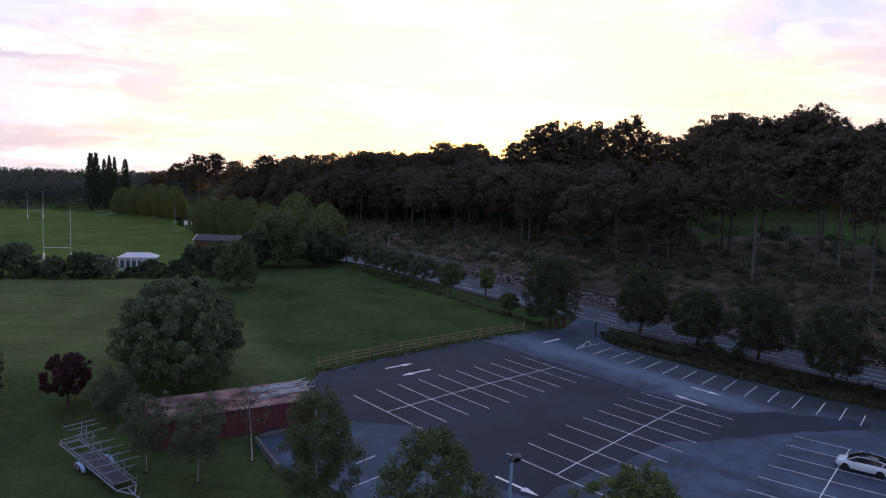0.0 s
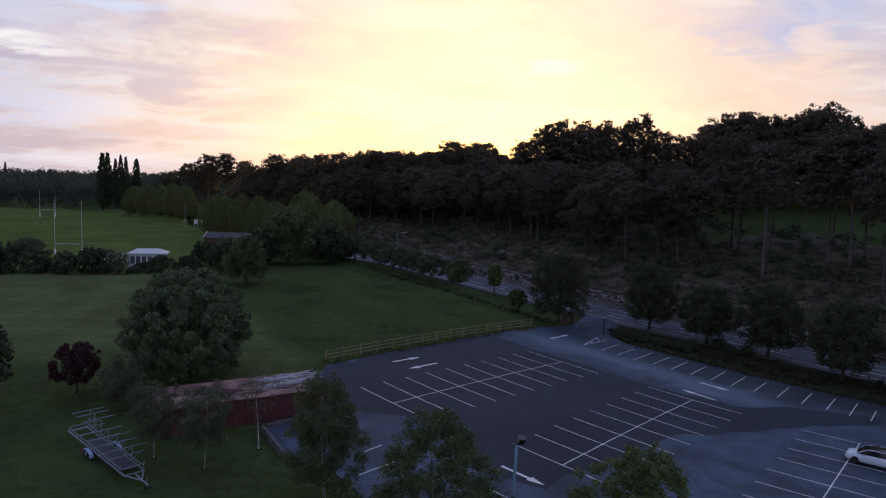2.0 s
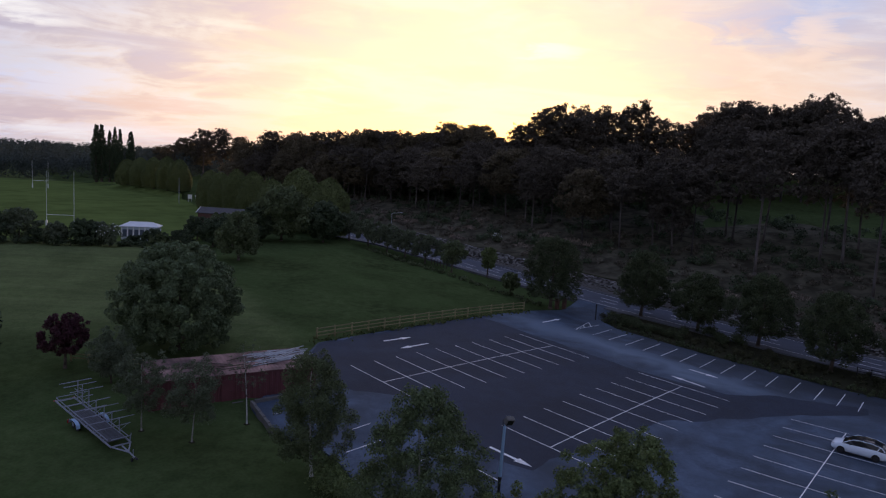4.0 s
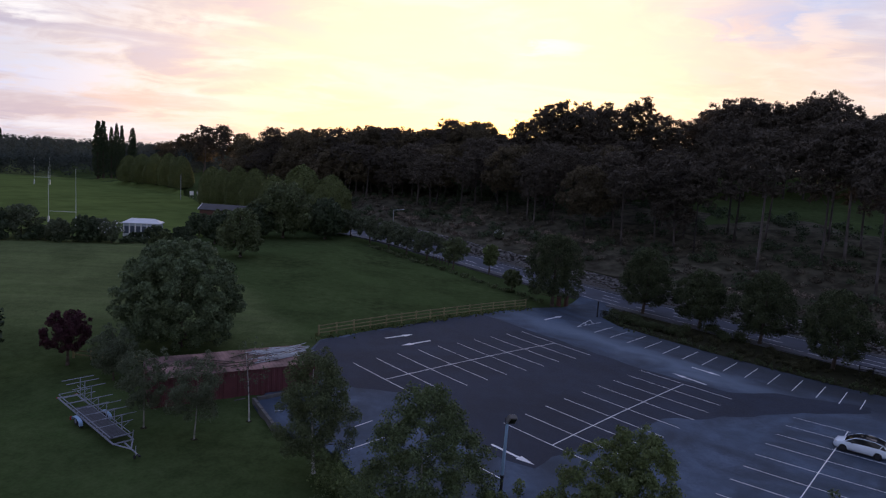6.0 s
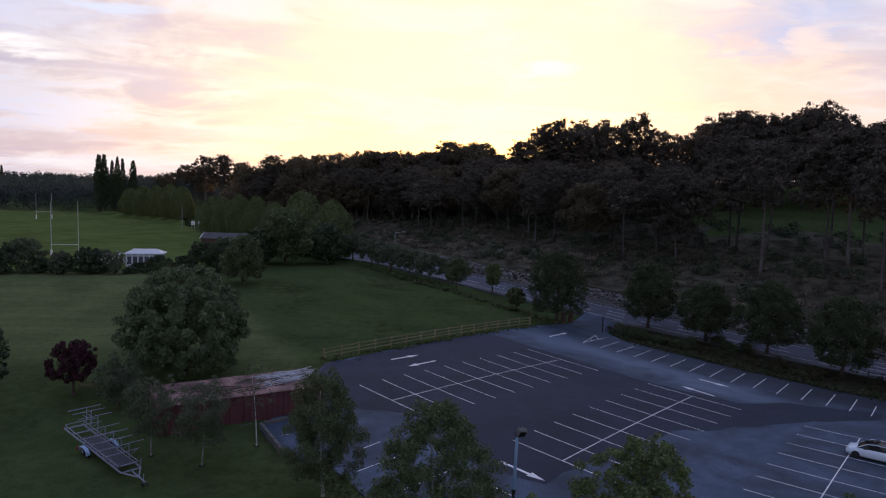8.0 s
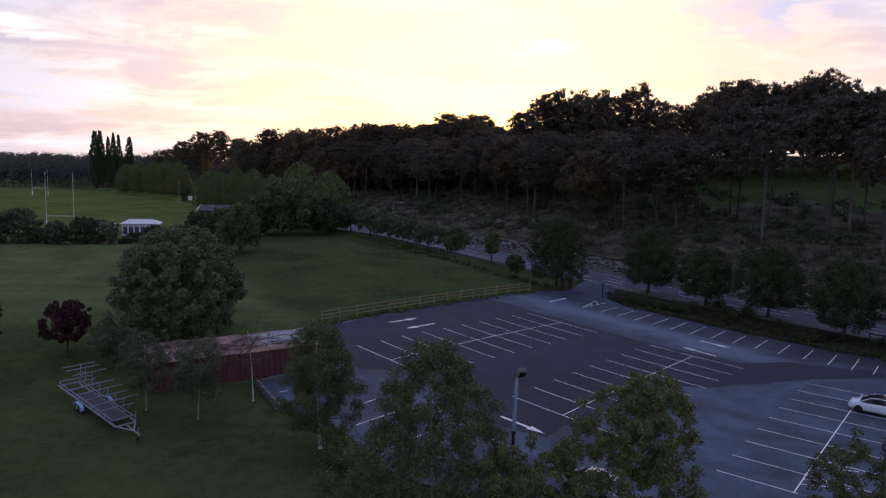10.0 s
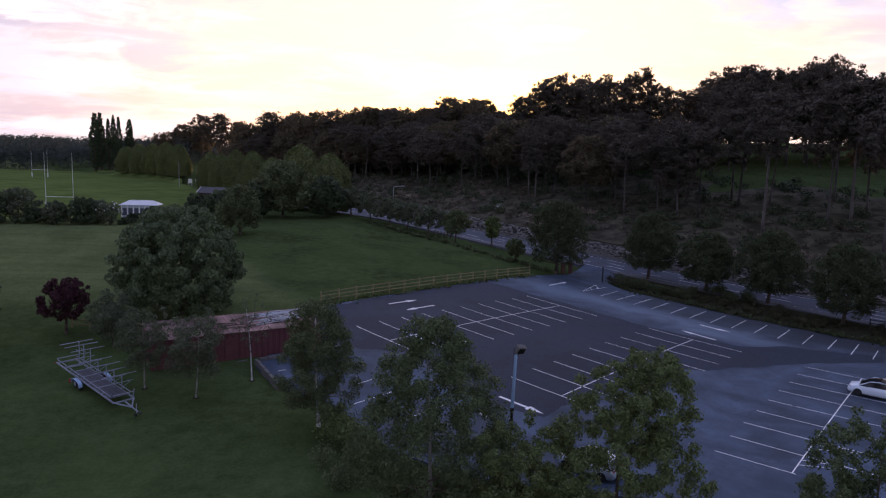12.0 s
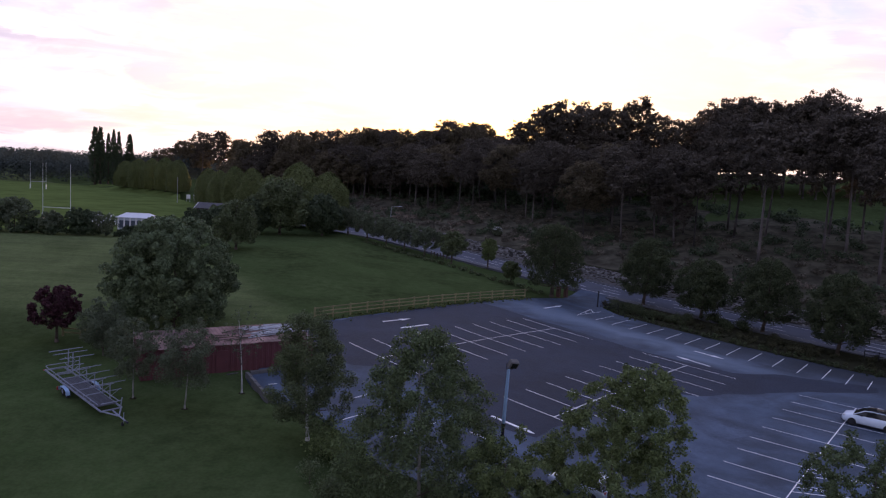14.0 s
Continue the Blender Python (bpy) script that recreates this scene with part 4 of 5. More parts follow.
# rounded limes in a row along the playing field
def make_lime(seed, height=14.0, width=10.4):
    """A clipped lime: short trunk, a few rising limbs and a smooth, closed dome of leaves."""
    rng = np.random.default_rng(seed)
    t = thing("tree", "tall domed lime tree in a clipped row by the playing field", "tree", 0, 0, 0, 0, "lime trees in a row")
    bm = bmesh.new()
    tube(bm, (0, 0, -0.3), (0, 0, 0.4), 0.45, 0.32, 9)
    limb_mesh(bm, rng, (0, 0, 0.35), (0.2, 0.1, height * 0.8), 0.32, 0.06, 0.05, 5, 8)
    part("trunk", bm, BARK, t, smooth=True)
    for i in range(5):
        a = i * 1.257 + rng.uniform(-0.2, 0.2)
        part("limb", one(tube, (0, 0, height * (0.15 + 0.08 * i)), (math.cos(a) * width * 0.3, math.sin(a) * width * 0.3, height * (0.4 + 0.08 * i)), 0.10, 0.03, 5), BARK, t)
    n = 26000
    a, k = rng.uniform(0, 2 * math.pi, n), rng.uniform(0.02, 1.0, n)
    prof = np.where(k < 0.35, 0.84 + 0.16 * np.sin(k / 0.35 * math.pi / 2), np.maximum(0, 1 - ((k - 0.35) / 0.65) ** 1.75) ** 0.60)
    keep = rng.uniform(0, 1, n) < 0.25 + 0.75 * prof
    a, k, prof = a[keep], k[keep], prof[keep]
    lump = np.array([noise.noise(Vector((math.cos(p) * 1.2, math.sin(p) * 1.2, q * 2.2 + seed))) + 0.7 * noise.noise(Vector((math.cos(p) * 3.2, math.sin(p) * 3.2, q * 5.0 + seed))) for p, q in zip(a, k)])
    rad = width / 2 * prof * (1 + 0.20 * lump) * rng.uniform(0.86, 1.04, len(a))
    p = np.stack([np.cos(a) * rad, np.sin(a) * rad, height * (0.02 + 0.98 * k) + 0.5 * lump], 1)
    d = np.stack([np.cos(a) * np.maximum(prof, 0.15), np.sin(a) * np.maximum(prof, 0.15), np.where(k > 0.35, (k - 0.35) * 1.5, -0.05)], 1)
    quads_part("crown", leaf_quads(rng, p, d / np.linalg.norm(d, axis=1, keepdims=True), 0.17, 0.75, 0.55), LEAF_LIME, t)
    return t


lime = [make_lime(50 + k) for k in range(2)]
spots = [(-24.8, 165, 1.0, 1.0), (-33, 172.5, 1.14, 1.15), (-43.5, 187, 0.88, 0.84), (-51, 196, 0.98, 0.80), (-58.5, 206, 1.0, 0.80), (-66, 216, 0.90, 0.76), (-72.5, 226, 0.92, 0.86),
         (-101, 276, 0.92, 0.84), (-109.5, 285, 0.98, 0.88), (-118.5, 294, 0.94, 0.88), (-128, 303, 0.92, 0.92), (-138, 313, 0.84, 0.92)]
for i, (x, y, kz, kw) in enumerate(spots):
    m = pose(x, y, ground_z(x, y), 0, 0, 47 * i)
    if i < 2:
        c = lime[i]
        c.matrix_basis = m
    else:
        c = copy_thing(lime[i % 2], m)
    c.scale = (kw, kw, kz)
# poplars
pop = make_tree("tall narrow poplar beyond the playing field", "tree", -164, 338, 29.5, 6.6, LEAF_DARK, trunk_h=0.02, n_leaf=15000, leaf_size=0.28, n_blob=170, puff=0.6, rough=0.3, seed=60, shape="spire", group="poplars beyond the field", limbs=4)
for i, (x, y, k) in enumerate(((-161.5, 338, 0.97), (-157.6, 338, 0.86), (-155.1, 338, 0.92), (-152.6, 338, 0.88), (-149.2, 342, 0.84))):
    c = copy_thing(pop, pose(x, y, ground_z(x, y), 0, 0, 60 * i))
    c.scale = (0.6 if i in (1, 2, 3) else 0.85, 0.6 if i in (1, 2, 3) else 0.85, k)
for i, (x, y, k) in enumerate(((-598, 900, 1.12), (-593, 900, 1.0), (-587, 904, 1.08), (-565, 905, 1.0))):
    c = copy_thing(pop, pose(x, y, ground_z(x, y), 0, 0, 75 * i))
    c.scale = (0.9, 0.9, k)
    c["label"] = "slender poplar far off on the horizon"
# hedge and bushes behind the lawn
for x, y, h, w, lf, sd in ((-84, 126, 6.6, 8.5, LEAF_DARK, 71), (-77, 129, 6.6, 7.0, LEAF_GREY, 72), (-69.0, 127, 4.2, 5.0, LEAF_GREY, 73), (-64.5, 128, 5.2, 4.6, LEAF_DARK, 74), (-92, 124, 6.6, 9.0, LEAF_DARK, 75),
                           (-48.5, 133.5, 3.4, 5.0, LEAF_DARK, 76), (-43, 136, 6.0, 6.0, LEAF_DARK, 77), (-49.5, 146, 5.2, 6.0, LEAF_DARK, 90), (-45, 147, 6.2, 6.0, LEAF, 91), (-40, 139, 7.0, 7.5, LEAF_DARK, 78), (-100, 122, 6.4, 8.0, LEAF_DARK, 79), (-88, 127, 6.4, 8.0, LEAF_GREY, 85), (-80.5, 126, 6.0, 7.0, LEAF_DARK, 86), (-73, 128, 2.8, 4.0, LEAF_DARK, 87), (-51.4, 131, 2.6, 4.4, LEAF, 88), (-56.6, 132.5, 1.9, 4.2, LEAF_DARK, 92), (-53.2, 133, 3.4, 4.2, LEAF_DARK, 93), (-63.4, 131, 4.4, 4.2, LEAF_GREY, 94)):
    make_tree("dense dark bush in the hedge behind the lawn", "bush", x, y, h, w, lf, trunk_h=0.04, n_leaf=5200, leaf_size=0.19, n_blob=40, puff=0.75, rough=0.55, seed=sd, group="bushes behind the lawn", limbs=3, name="bush")
shrub_mass("hedge", "dark hedge behind the lawn", row_pts((-104, 119), (-46, 131.5), 40, 0.5, 6), LEAF_DARK, 260, 0.2, 25, heights=(1.0, 1.9), width=1.8)
# big trees where the field meets the road
for x, y, h, w, lf, sd in ((-33, 152, 12.6, 13.0, LEAF, 81), (-24, 154, 9.5, 9.0, LEAF_DARK, 83), (-38, 150, 8.0, 8.0, LEAF_DARK, 84)):
    make_tree("broad dark tree at the far corner of the field", "tree", x, y, h, w, lf, trunk_h=0.04, n_leaf=9000, leaf_size=0.28, n_blob=60, puff=0.8, rough=0.3, seed=sd, group="trees at the field corner", limbs=4)

# ---- the wooded hill ----
rng = np.random.default_rng(99)
protos = [make_pine(200 + k, 24, w, bare, n, c) for k, (w, bare, n, c) in enumerate(
    ((12.5, 0.46, 9000, 240), (11.0, 0.42, 9000, 230), (12.5, 0.52, 8500, 220), (14.0, 0.36, 10000, 270), (11.0, 0.58, 4500, 90), (13.5, 0.28, 10000, 270)))]
protos += [make_tree("broad-crowned dark woodland tree on the hill", "tree", 0, 0, 24, w, LEAF_WOOD, BARK_PINE, th, 0.24, 9000, 0.34, 110, "dome", 220 + k, 4, "broadleaf trees on the hillside", rough=0.55, puff=0.62, z=0)
           for k, (w, th) in enumerate(((16.0, 0.22), (14.0, 0.30)))]
protos += [make_pine(230 + k, 24, w, bare, n, c) for k, (w, bare, n, c) in enumerate(((11.5, 0.60, 7500, 200), (10.5, 0.66, 6500, 170)))]
placed = []


def plant(x, y, k, height):
    m = pose(x, y, ground_z(x, y), 0, 0, float(rng.uniform(0, 360)))
    f = height / 24.0
    if k not in [p[0] for p in placed]:
        c = protos[k]
        c.matrix_basis = m
    else:
        c = copy_thing(protos[k], m)
    w = (0.35 + 0.65 * f) * float(rng.uniform(0.9, 1.15))
    c.scale = (w, w, f)
    placed.append((k, x, y))


def hill_spots(n, q_lo, q_hi, s_lo, s_hi, gap):
    out = []
    tries = 0
    while len(out) < n and tries < 9000:
        tries += 1
        p = along(WALL_Q + rng.uniform(q_lo, q_hi), rng.uniform(s_lo, s_hi))
        if all((p[0] - o[0]) ** 2 + (p[1] - o[1]) ** 2 > gap * gap for o in out):
            out.append(p)
    return out


def crest(n, d, s_lo, s_hi, h_lo, h_hi, q_jit=4.0):
    """A line of pines at distance d behind the wall; heights run from h_lo to h_hi along it."""
    for i in range(n):
        s = s_lo + (s_hi - s_lo) * (i + 0.5) / n + float(rng.normal(0, 1.5))
        x, y = along(WALL_Q + d + float(rng.normal(0, q_jit)), s)
        plant(x, y, (8, 9, 2, 8, 1)[i % 5] if s < 45 else (i * 5 + i // 3) % 6 if (i * 7) % 5 else 7 if s > 55 else 2, (h_lo + (h_hi - h_lo) * (i + 0.5) / n) * float(rng.uniform(0.9, 1.06)))


# pines that stand against the sky: place and height
WEST = ((-106, 275, 21.5), (-96, 268, 22.9), (-85, 256, 26.9), (-78, 256, 23.5), (-67, 250, 20.8), (-58, 247, 22.7), (-48, 243, 23.3), (-39, 240, 20.1), (-34, 238, 21.6),
        (-25, 232, 22.8), (-21, 229, 23.2), (-14, 226, 20.7), (-8, 224, 21.5), (-2, 222, 21.3), (4, 219, 22.8), (10, 216, 23.7), (14, 214, 19.0))
EAST = ((20, 210, 16.5), (26, 206, 21.6), (30, 202, 24.0), (34, 199, 26.3), (38, 200, 23.7), (42, 199, 25.9), (46, 199, 25.6), (51, 198, 24.6), (57, 197, 26.4), (63, 200, 22.2),
        (70, 196, 20.7), (75, 190, 25.1), (80, 188, 26.2), (84, 187, 27.4), (91, 190, 24.5), (95, 187, 25.4), (100, 186, 27.1), (103, 185, 28.4), (108, 186, 25.0), (113, 184, 22.2),
        (116, 182, 22.5), (122, 182, 23.7), (126, 180, 23.7))
for i, (x, y, h) in enumerate(WEST + EAST):
    west = i < len(WEST)
    if i < 4:
        # the far end of the wood stands well behind the limes
        rise = ground_z(x, y) + h - 21.7
        x, y = x * 1.35, y * 1.35
        h = 21.7 + rise * 1.35 - ground_z(x, y)
    kind = (0 if i == 2 else 4 if i == 3 else (6, 7, 3)[i % 3]) if west else (3, 1, 0, 2, 5, 1)[i % 6]
    plant(x, y, kind, h * (0.95 if kind > 5 else 0.88 if i in (2, 3) else 0.985))
    if west and i < 4:
        plant(x + 9, y - 2, (3, 7)[i % 2], h * 0.9)
    elif west:
        plant(x + 5 + (i % 3), y + 8, 7, h * 0.92)
        plant(x + 2, y + 15, 6, h * 0.86)
        plant(x - 2 - (i % 2), y - 7, (7, 6, 5)[i % 3], h * 0.66)
    elif x >= 74:
        plant(x + 4, y + 9, (1, 0, 3)[i % 3], h * 0.93)
    else:
        plant(x + 5 + (i % 3), y + 9, 5, h * 0.70)
        plant(x - 1 - (i % 2), y - 6, (7, 5)[i % 2], h * 0.60)
for i in range(11):
    plant(78 + 5.2 * i, 209 - 0.16 * (5.2 * i) + (i % 3) * 2, (5, 3)[i % 2], 19 + (i * 7 % 4))
crest(20, 20, -110, 40, 27, 25, 5)
crest(30, 20, 40, 190, 18, 15, 4)
crest(18, 34, -110, 45, 26, 24, 5)
crest(30, 34, 45, 200, 17, 16, 5)
crest(12, 54, -130, -20, 22, 22, 5)
crest(18, 56, 55, 200, 16, 15, 6)
crest(22, 66, 95, 260, 15, 14, 12)
# lower broadleaf trees that close the wood behind the pines
for i in range(10):
    plant(92 + 5.0 * i, 236 - 0.9 * i + (i % 3) * 2, (6, 7)[i % 2], 11.5 + (i * 3 % 4) * 0.6)


def scatter_stuff(name, label, spots_, leaf, size, n_each, hs, seed, wide=1.0):
    r2 = np.random.default_rng(seed)
    blobs = []
    for x, y in spots_:
        h = r2.uniform(*hs)
        blobs.append((x, y, ground_z(x, y) + h * 0.35, h * 0.62))
    p, d = blob_points(r2, np.array(blobs), n_each * len(blobs), 0.8, 0.3)
    p[:, :2] += r2.normal(0, 0.3 * wide, (len(p), 2))
    ob = quads_part(name, leaf_quads(r2, p, d, size), leaf)
    return tagged(ob, label, "undergrowth", kind="stuff")


scatter_stuff("undergrowth", "dark bushes and bracken under the pines", hill_spots(900, 3, 60, -130, 200, 1.1), LEAF_DARK, 0.24, 80, (0.9, 2.6), 5)
scatter_stuff("dry_scrub", "pale dry scrub and grass on the bank above the wall", hill_spots(760, 0.8, 24, -120, 180, 0.8), SCRUB, 0.2, 70, (0.5, 1.4), 6)
scatter_stuff("dead_bracken", "pale dead bracken in clumps on the bank", [(p[0] + dx_, p[1] + dy_) for p in hill_spots(34, 1.5, 16, -40, 150, 2.5) for dx_, dy_ in ((0, 0), (1.1, -0.9), (-1.2, 0.8), (0.4, 1.2))], BRACKEN, 0.16, 60, (0.6, 1.3), 8)
scatter_stuff("understorey", "small broadleaf trees between the pines", hill_spots(90, 30, 80, 78, 240, 4.0), LEAF_DARK, 0.5, 260, (5.0, 10.0), 7, 3.0)


# far woods on the plain
def far_wood(name, label, n, y_lo, y_hi, x_lo, x_hi, hs, seed, n_leaf, size):
    """A belt of single rounded crowns that overlap, each with its own height and width."""
    r2 = np.random.default_rng(seed)
    out = []
    for _ in range(n):
        x, y, h = r2.uniform(x_lo, x_hi), r2.uniform(y_lo, y_hi), r2.uniform(*hs)
        rad, z0 = h * r2.uniform(0.26, 0.42), ground_z(x, y)
        lumps = [(x + rad * 0.55 * math.cos(a), y + rad * 0.55 * math.sin(a), z0 + h * r2.uniform(0.45, 0.78), rad * r2.uniform(0.45, 0.7)) for a in r2.uniform(0, 6.28, 5)]
        lumps.append((x, y, z0 + h * 0.35, rad * 1.1))
        lumps.append((x, y, z0 + h - rad * 0.6, rad * 0.6))
        p, d = blob_points(r2, lumps, n_leaf, 1.0, 0.8)
        out.append(leaf_quads(r2, p, d, size, 0.7, 0.35))
    return tagged(quads_part(name, np.concatenate(out), LEAF_FAR_HAZED, None), label, "wood", kind="stuff")


far_wood("far_wood", "dark wood beyond the playing field", 240, 346, 420, -360, -120, (9, 17), 301, 420, 0.42)
far_wood("far_wood", "distant dark belt of trees on the plain", 300, 480, 900, -760, -150, (11, 19), 311, 240, 0.75)
far_wood("far_wood", "distant treeline on the horizon", 340, 1100, 1900, -1700, -200, (14, 26), 321, 110, 1.5)
# a bush in white blossom on the bank and one in the hedge
for x, y, h in ((15.3, 157.0, 2.3), (-59.9, 128.6, 4.4)):
    b_ = make_tree("bush flecked with white blossom", "bush", x, y, h, h * 1.1, LEAF_GREY, trunk_h=0.04, n_leaf=2200, leaf_size=0.16, n_blob=22, seed=int(h * 10), limbs=3, name="bush")
    r5 = np.random.default_rng(int(h * 100))
    d5 = r5.normal(0, 1, (70, 3))
    d5[:, 2] = np.abs(d5[:, 2])
    d5 /= np.linalg.norm(d5, axis=1, keepdims=True)
    q5 = leaf_quads(r5, d5 * np.array([h * 0.52, h * 0.52, h * 0.5]) + np.array([0, 0, h * 0.5]), d5, 0.12)
    quads_part("blossom", q5, WHITE, b_, "white blossom")

# ---- built things ----


def loft(bm, sections, close=True):
    rings = [[bm.verts.new(p) for p in s] for s in sections]
    n = len(rings[0])
    for a, b in zip(rings, rings[1:]):
        for i in range(n if close else n - 1):
            j = (i + 1) % n
            bm.faces.new((a[i], a[j], b[j], b[i]))
    if close:
        bm.faces.new(rings[0][::-1])
        bm.faces.new(rings[-1])
    bmesh.ops.recalc_face_normals(bm, faces=bm.faces[:])


# timber post and rail fence
def post_and_rail(a, b, n_bays, label, h=1.15, rails=(0.35, 0.72, 1.05), group=""):
    a, b = Vector(a), Vector(b)
    f = thing("fence", label, "fence", a.x, a.y, 0.0, 0, group)
    rng = np.random.default_rng(17)
    pts = [a.lerp(b, i / n_bays) for i in range(n_bays + 1)]
    d = (b - a).normalized()
    ang = math.atan2(d.y, d.x)
    for p in pts:
        z = ground_z(p.x, p.y)
        bm = bmesh.new()
        m = pose(p.x - a.x, p.y - a.y, z, float(rng.normal(0, 1.0)), float(rng.normal(0, 1.0)), math.degrees(ang))
        box(bm, 0, 0, h / 2 - 0.15, 0.17, 0.15, h + 0.3, m, 0.012)
        part("post", bm, TIMBER, f)
    for p, q in zip(pts, pts[1:]):
        for r in rails:
            pz, qz = ground_z(p.x, p.y) + r + float(rng.normal(0, 0.012)), ground_z(q.x, q.y) + r + float(rng.normal(0, 0.012))
            va, vb = Vector((p.x - a.x, p.y - a.y, pz)), Vector((q.x - a.x, q.y - a.y, qz))
            va -= Vector((d.y, -d.x, 0)) * -0.075
            vb -= Vector((d.y, -d.x, 0)) * -0.075
            e = vb - va
            m = Matrix.Translation((va + vb) / 2) @ e.to_track_quat("X", "Z").to_matrix().to_4x4()
            bm = bmesh.new()
            box(bm, 0, 0, 0, e.length + 0.06, 0.045, 0.125, m, 0.008)
            part("rail", bm, TIMBER, f)
    return f


post_and_rail((-12.8, 80.4), (15.6, 107.6), 15, "weathered pale timber post and rail fence between field and car park", h=1.42, rails=(0.42, 0.86, 1.30))
post_and_rail((-35.6, 68.3), (-28.0, 67.4), 4, "weathered timber post and rail fence across the lawn", h=0.95, rails=(0.45, 0.85))

# gateway
for x, y, lab in ((21.8, 112.4, "dark brick gate pier beside the car park entrance"), (23.2, 113.4, "dark brick gate pier beside the car park entrance")):
    g = thing("gate_pier", lab, "gate pier", x, y, None, 45, "piers at the entrance")
    part("shaft", one(box, 0, 0, 0.85, 0.55, 0.55, 1.9, None, 0.02), BRICK, g)
    part("cap", one(box, 0, 0, 1.86, 0.68, 0.68, 0.14, None, 0.03), CONCRETE, g)
g = thing("gate_post", "dark steel gate post at the car park entrance", "gate post", 27.2, 107.6, None, 0)
part("post", one(tube, (0, 0, -0.3), (0, 0, 2.5), 0.11, 0.11, 10), DARK_METAL, g)
part("cap", one(tube, (0, 0, 2.5), (0, 0, 2.58), 0.14, 0.05, 10), DARK_METAL, g)
g = thing("gate", "open galvanised field gate folded back by the entrance", "gate", 27.6, 107.2, None, -48)
for k in range(5):
    part("bar", one(tube, (0, 0, 0.25 + 0.24 * k), (3.2, 0, 0.25 + 0.24 * k), 0.022, 0.022, 6), DARK_METAL, g)
for xx in (0.0, 1.6, 3.2):
    part("stile", one(tube, (xx, 0, 0.2), (xx, 0, 1.26), 0.025, 0.025, 6), DARK_METAL, g)

# car park floodlight
lp = thing("lamp_post", "blue-grey steel lamp post with a square floodlight", "lamp post", 4.5, 35.2, -1.66, 0)
lean = Vector((0.16, 0.0, 0))
part("lower_pole", one(tube, (0, 0, -0.3), lean * 0.55 + Vector((0, 0, 7.1)), 0.10, 0.085, 12), DARK_METAL, lp, "dark lower pole")
part("upper_pole", one(tube, lean * 0.55 + Vector((0, 0, 7.1)), lean + Vector((0, 0, 10.05)), 0.095, 0.08, 12), STEEL_BLUE, lp)
part("collar", one(tube, lean * 0.55 + Vector((0, 0, 7.0)), lean * 0.55 + Vector((0, 0, 7.16)), 0.115, 0.115, 12), DARK_METAL, lp)
part("base_plate", one(box, 0, 0, 0.04, 0.4, 0.4, 0.08, None, 0.01), DARK_METAL, lp)
part("bracket", one(tube, lean + Vector((-0.12, 0, 10.02)), lean + Vector((0.22, -0.05, 10.08)), 0.04, 0.04, 8), DARK_METAL, lp)
for s_ in (-1, 1):
    part("yoke_arm", one(box, 0.23 + s_ * 0.25, -0.02, 10.22, 0.03, 0.06, 0.34, pose(0.06, 0, 0, 0, 0, 12), 0.008), DARK_METAL, lp)
hd = part("floodlight", one(box, 0, 0, 0, 0.50, 0.32, 0.44, pose(0.38, -0.05, 10.32, 28, 8, 22), 0.05), CONCRETE, lp, "dull grey cast housing")
part("glass", one(box, 0, -0.155, -0.01, 0.38, 0.02, 0.34, pose(0.38, -0.05, 10.32, 28, 8, 22), 0.008), GLASS_DARK, hd, "dark glass front")
for k in range(5):
    part("cooling_fin", one(box, -0.16 + 0.08 * k, 0.17, 0.0, 0.015, 0.06, 0.30, pose(0.38, -0.05, 10.32, 28, 8, 22)), GALV, hd)

# street lamps along the road
for i, s in enumerate((100.4,)):
    x, y = along(ROAD0 - 1.0, s)
    sl = thing("street_lamp", "grey steel street lamp with a bent arm by the road", "street lamp", x, y, None, 20)
    part("column", one(tube, (0, 0, -0.2), (0, 0, 8.0), 0.11, 0.06, 8), GALV, sl)
    part("arm", one(tube, (0, 0, 7.95), (1.9, 0, 8.15), 0.045, 0.04, 6), GALV, sl)
    part("lantern", one(box, 2.2, 0, 8.15, 0.7, 0.26, 0.14, None, 0.03), GALV, sl)

# rubble stone retaining wall beyond the road
wall = tagged(strip("wall_road", WALL_Q, WALL_Q + 0.5, -110, 160, BARK, 2.66, drop=3.2), "rubble stone retaining wall beside the road", "wall", kind="structure")


def stone_mesh(seed):
    r2 = np.random.default_rng(seed)
    bm = bmesh.new()
    vs = bmesh.ops.create_cube(bm, size=1.0)["verts"]
    for v in vs:
        v.co = Vector((v.co.x * (1 + r2.normal(0, 0.10)), v.co.y, v.co.z * (1 + r2.normal(0, 0.14)))) + Vector((0, r2.normal(0, 0.06), 0))
    bmesh.ops.bevel(bm, geom=bm.edges[:], offset=0.10, segments=1, affect="EDGES")
    me = bpy.data.meshes.new("stone")
    bm.to_mesh(me)
    bm.free()
    me.materials.append(STONE)
    return me


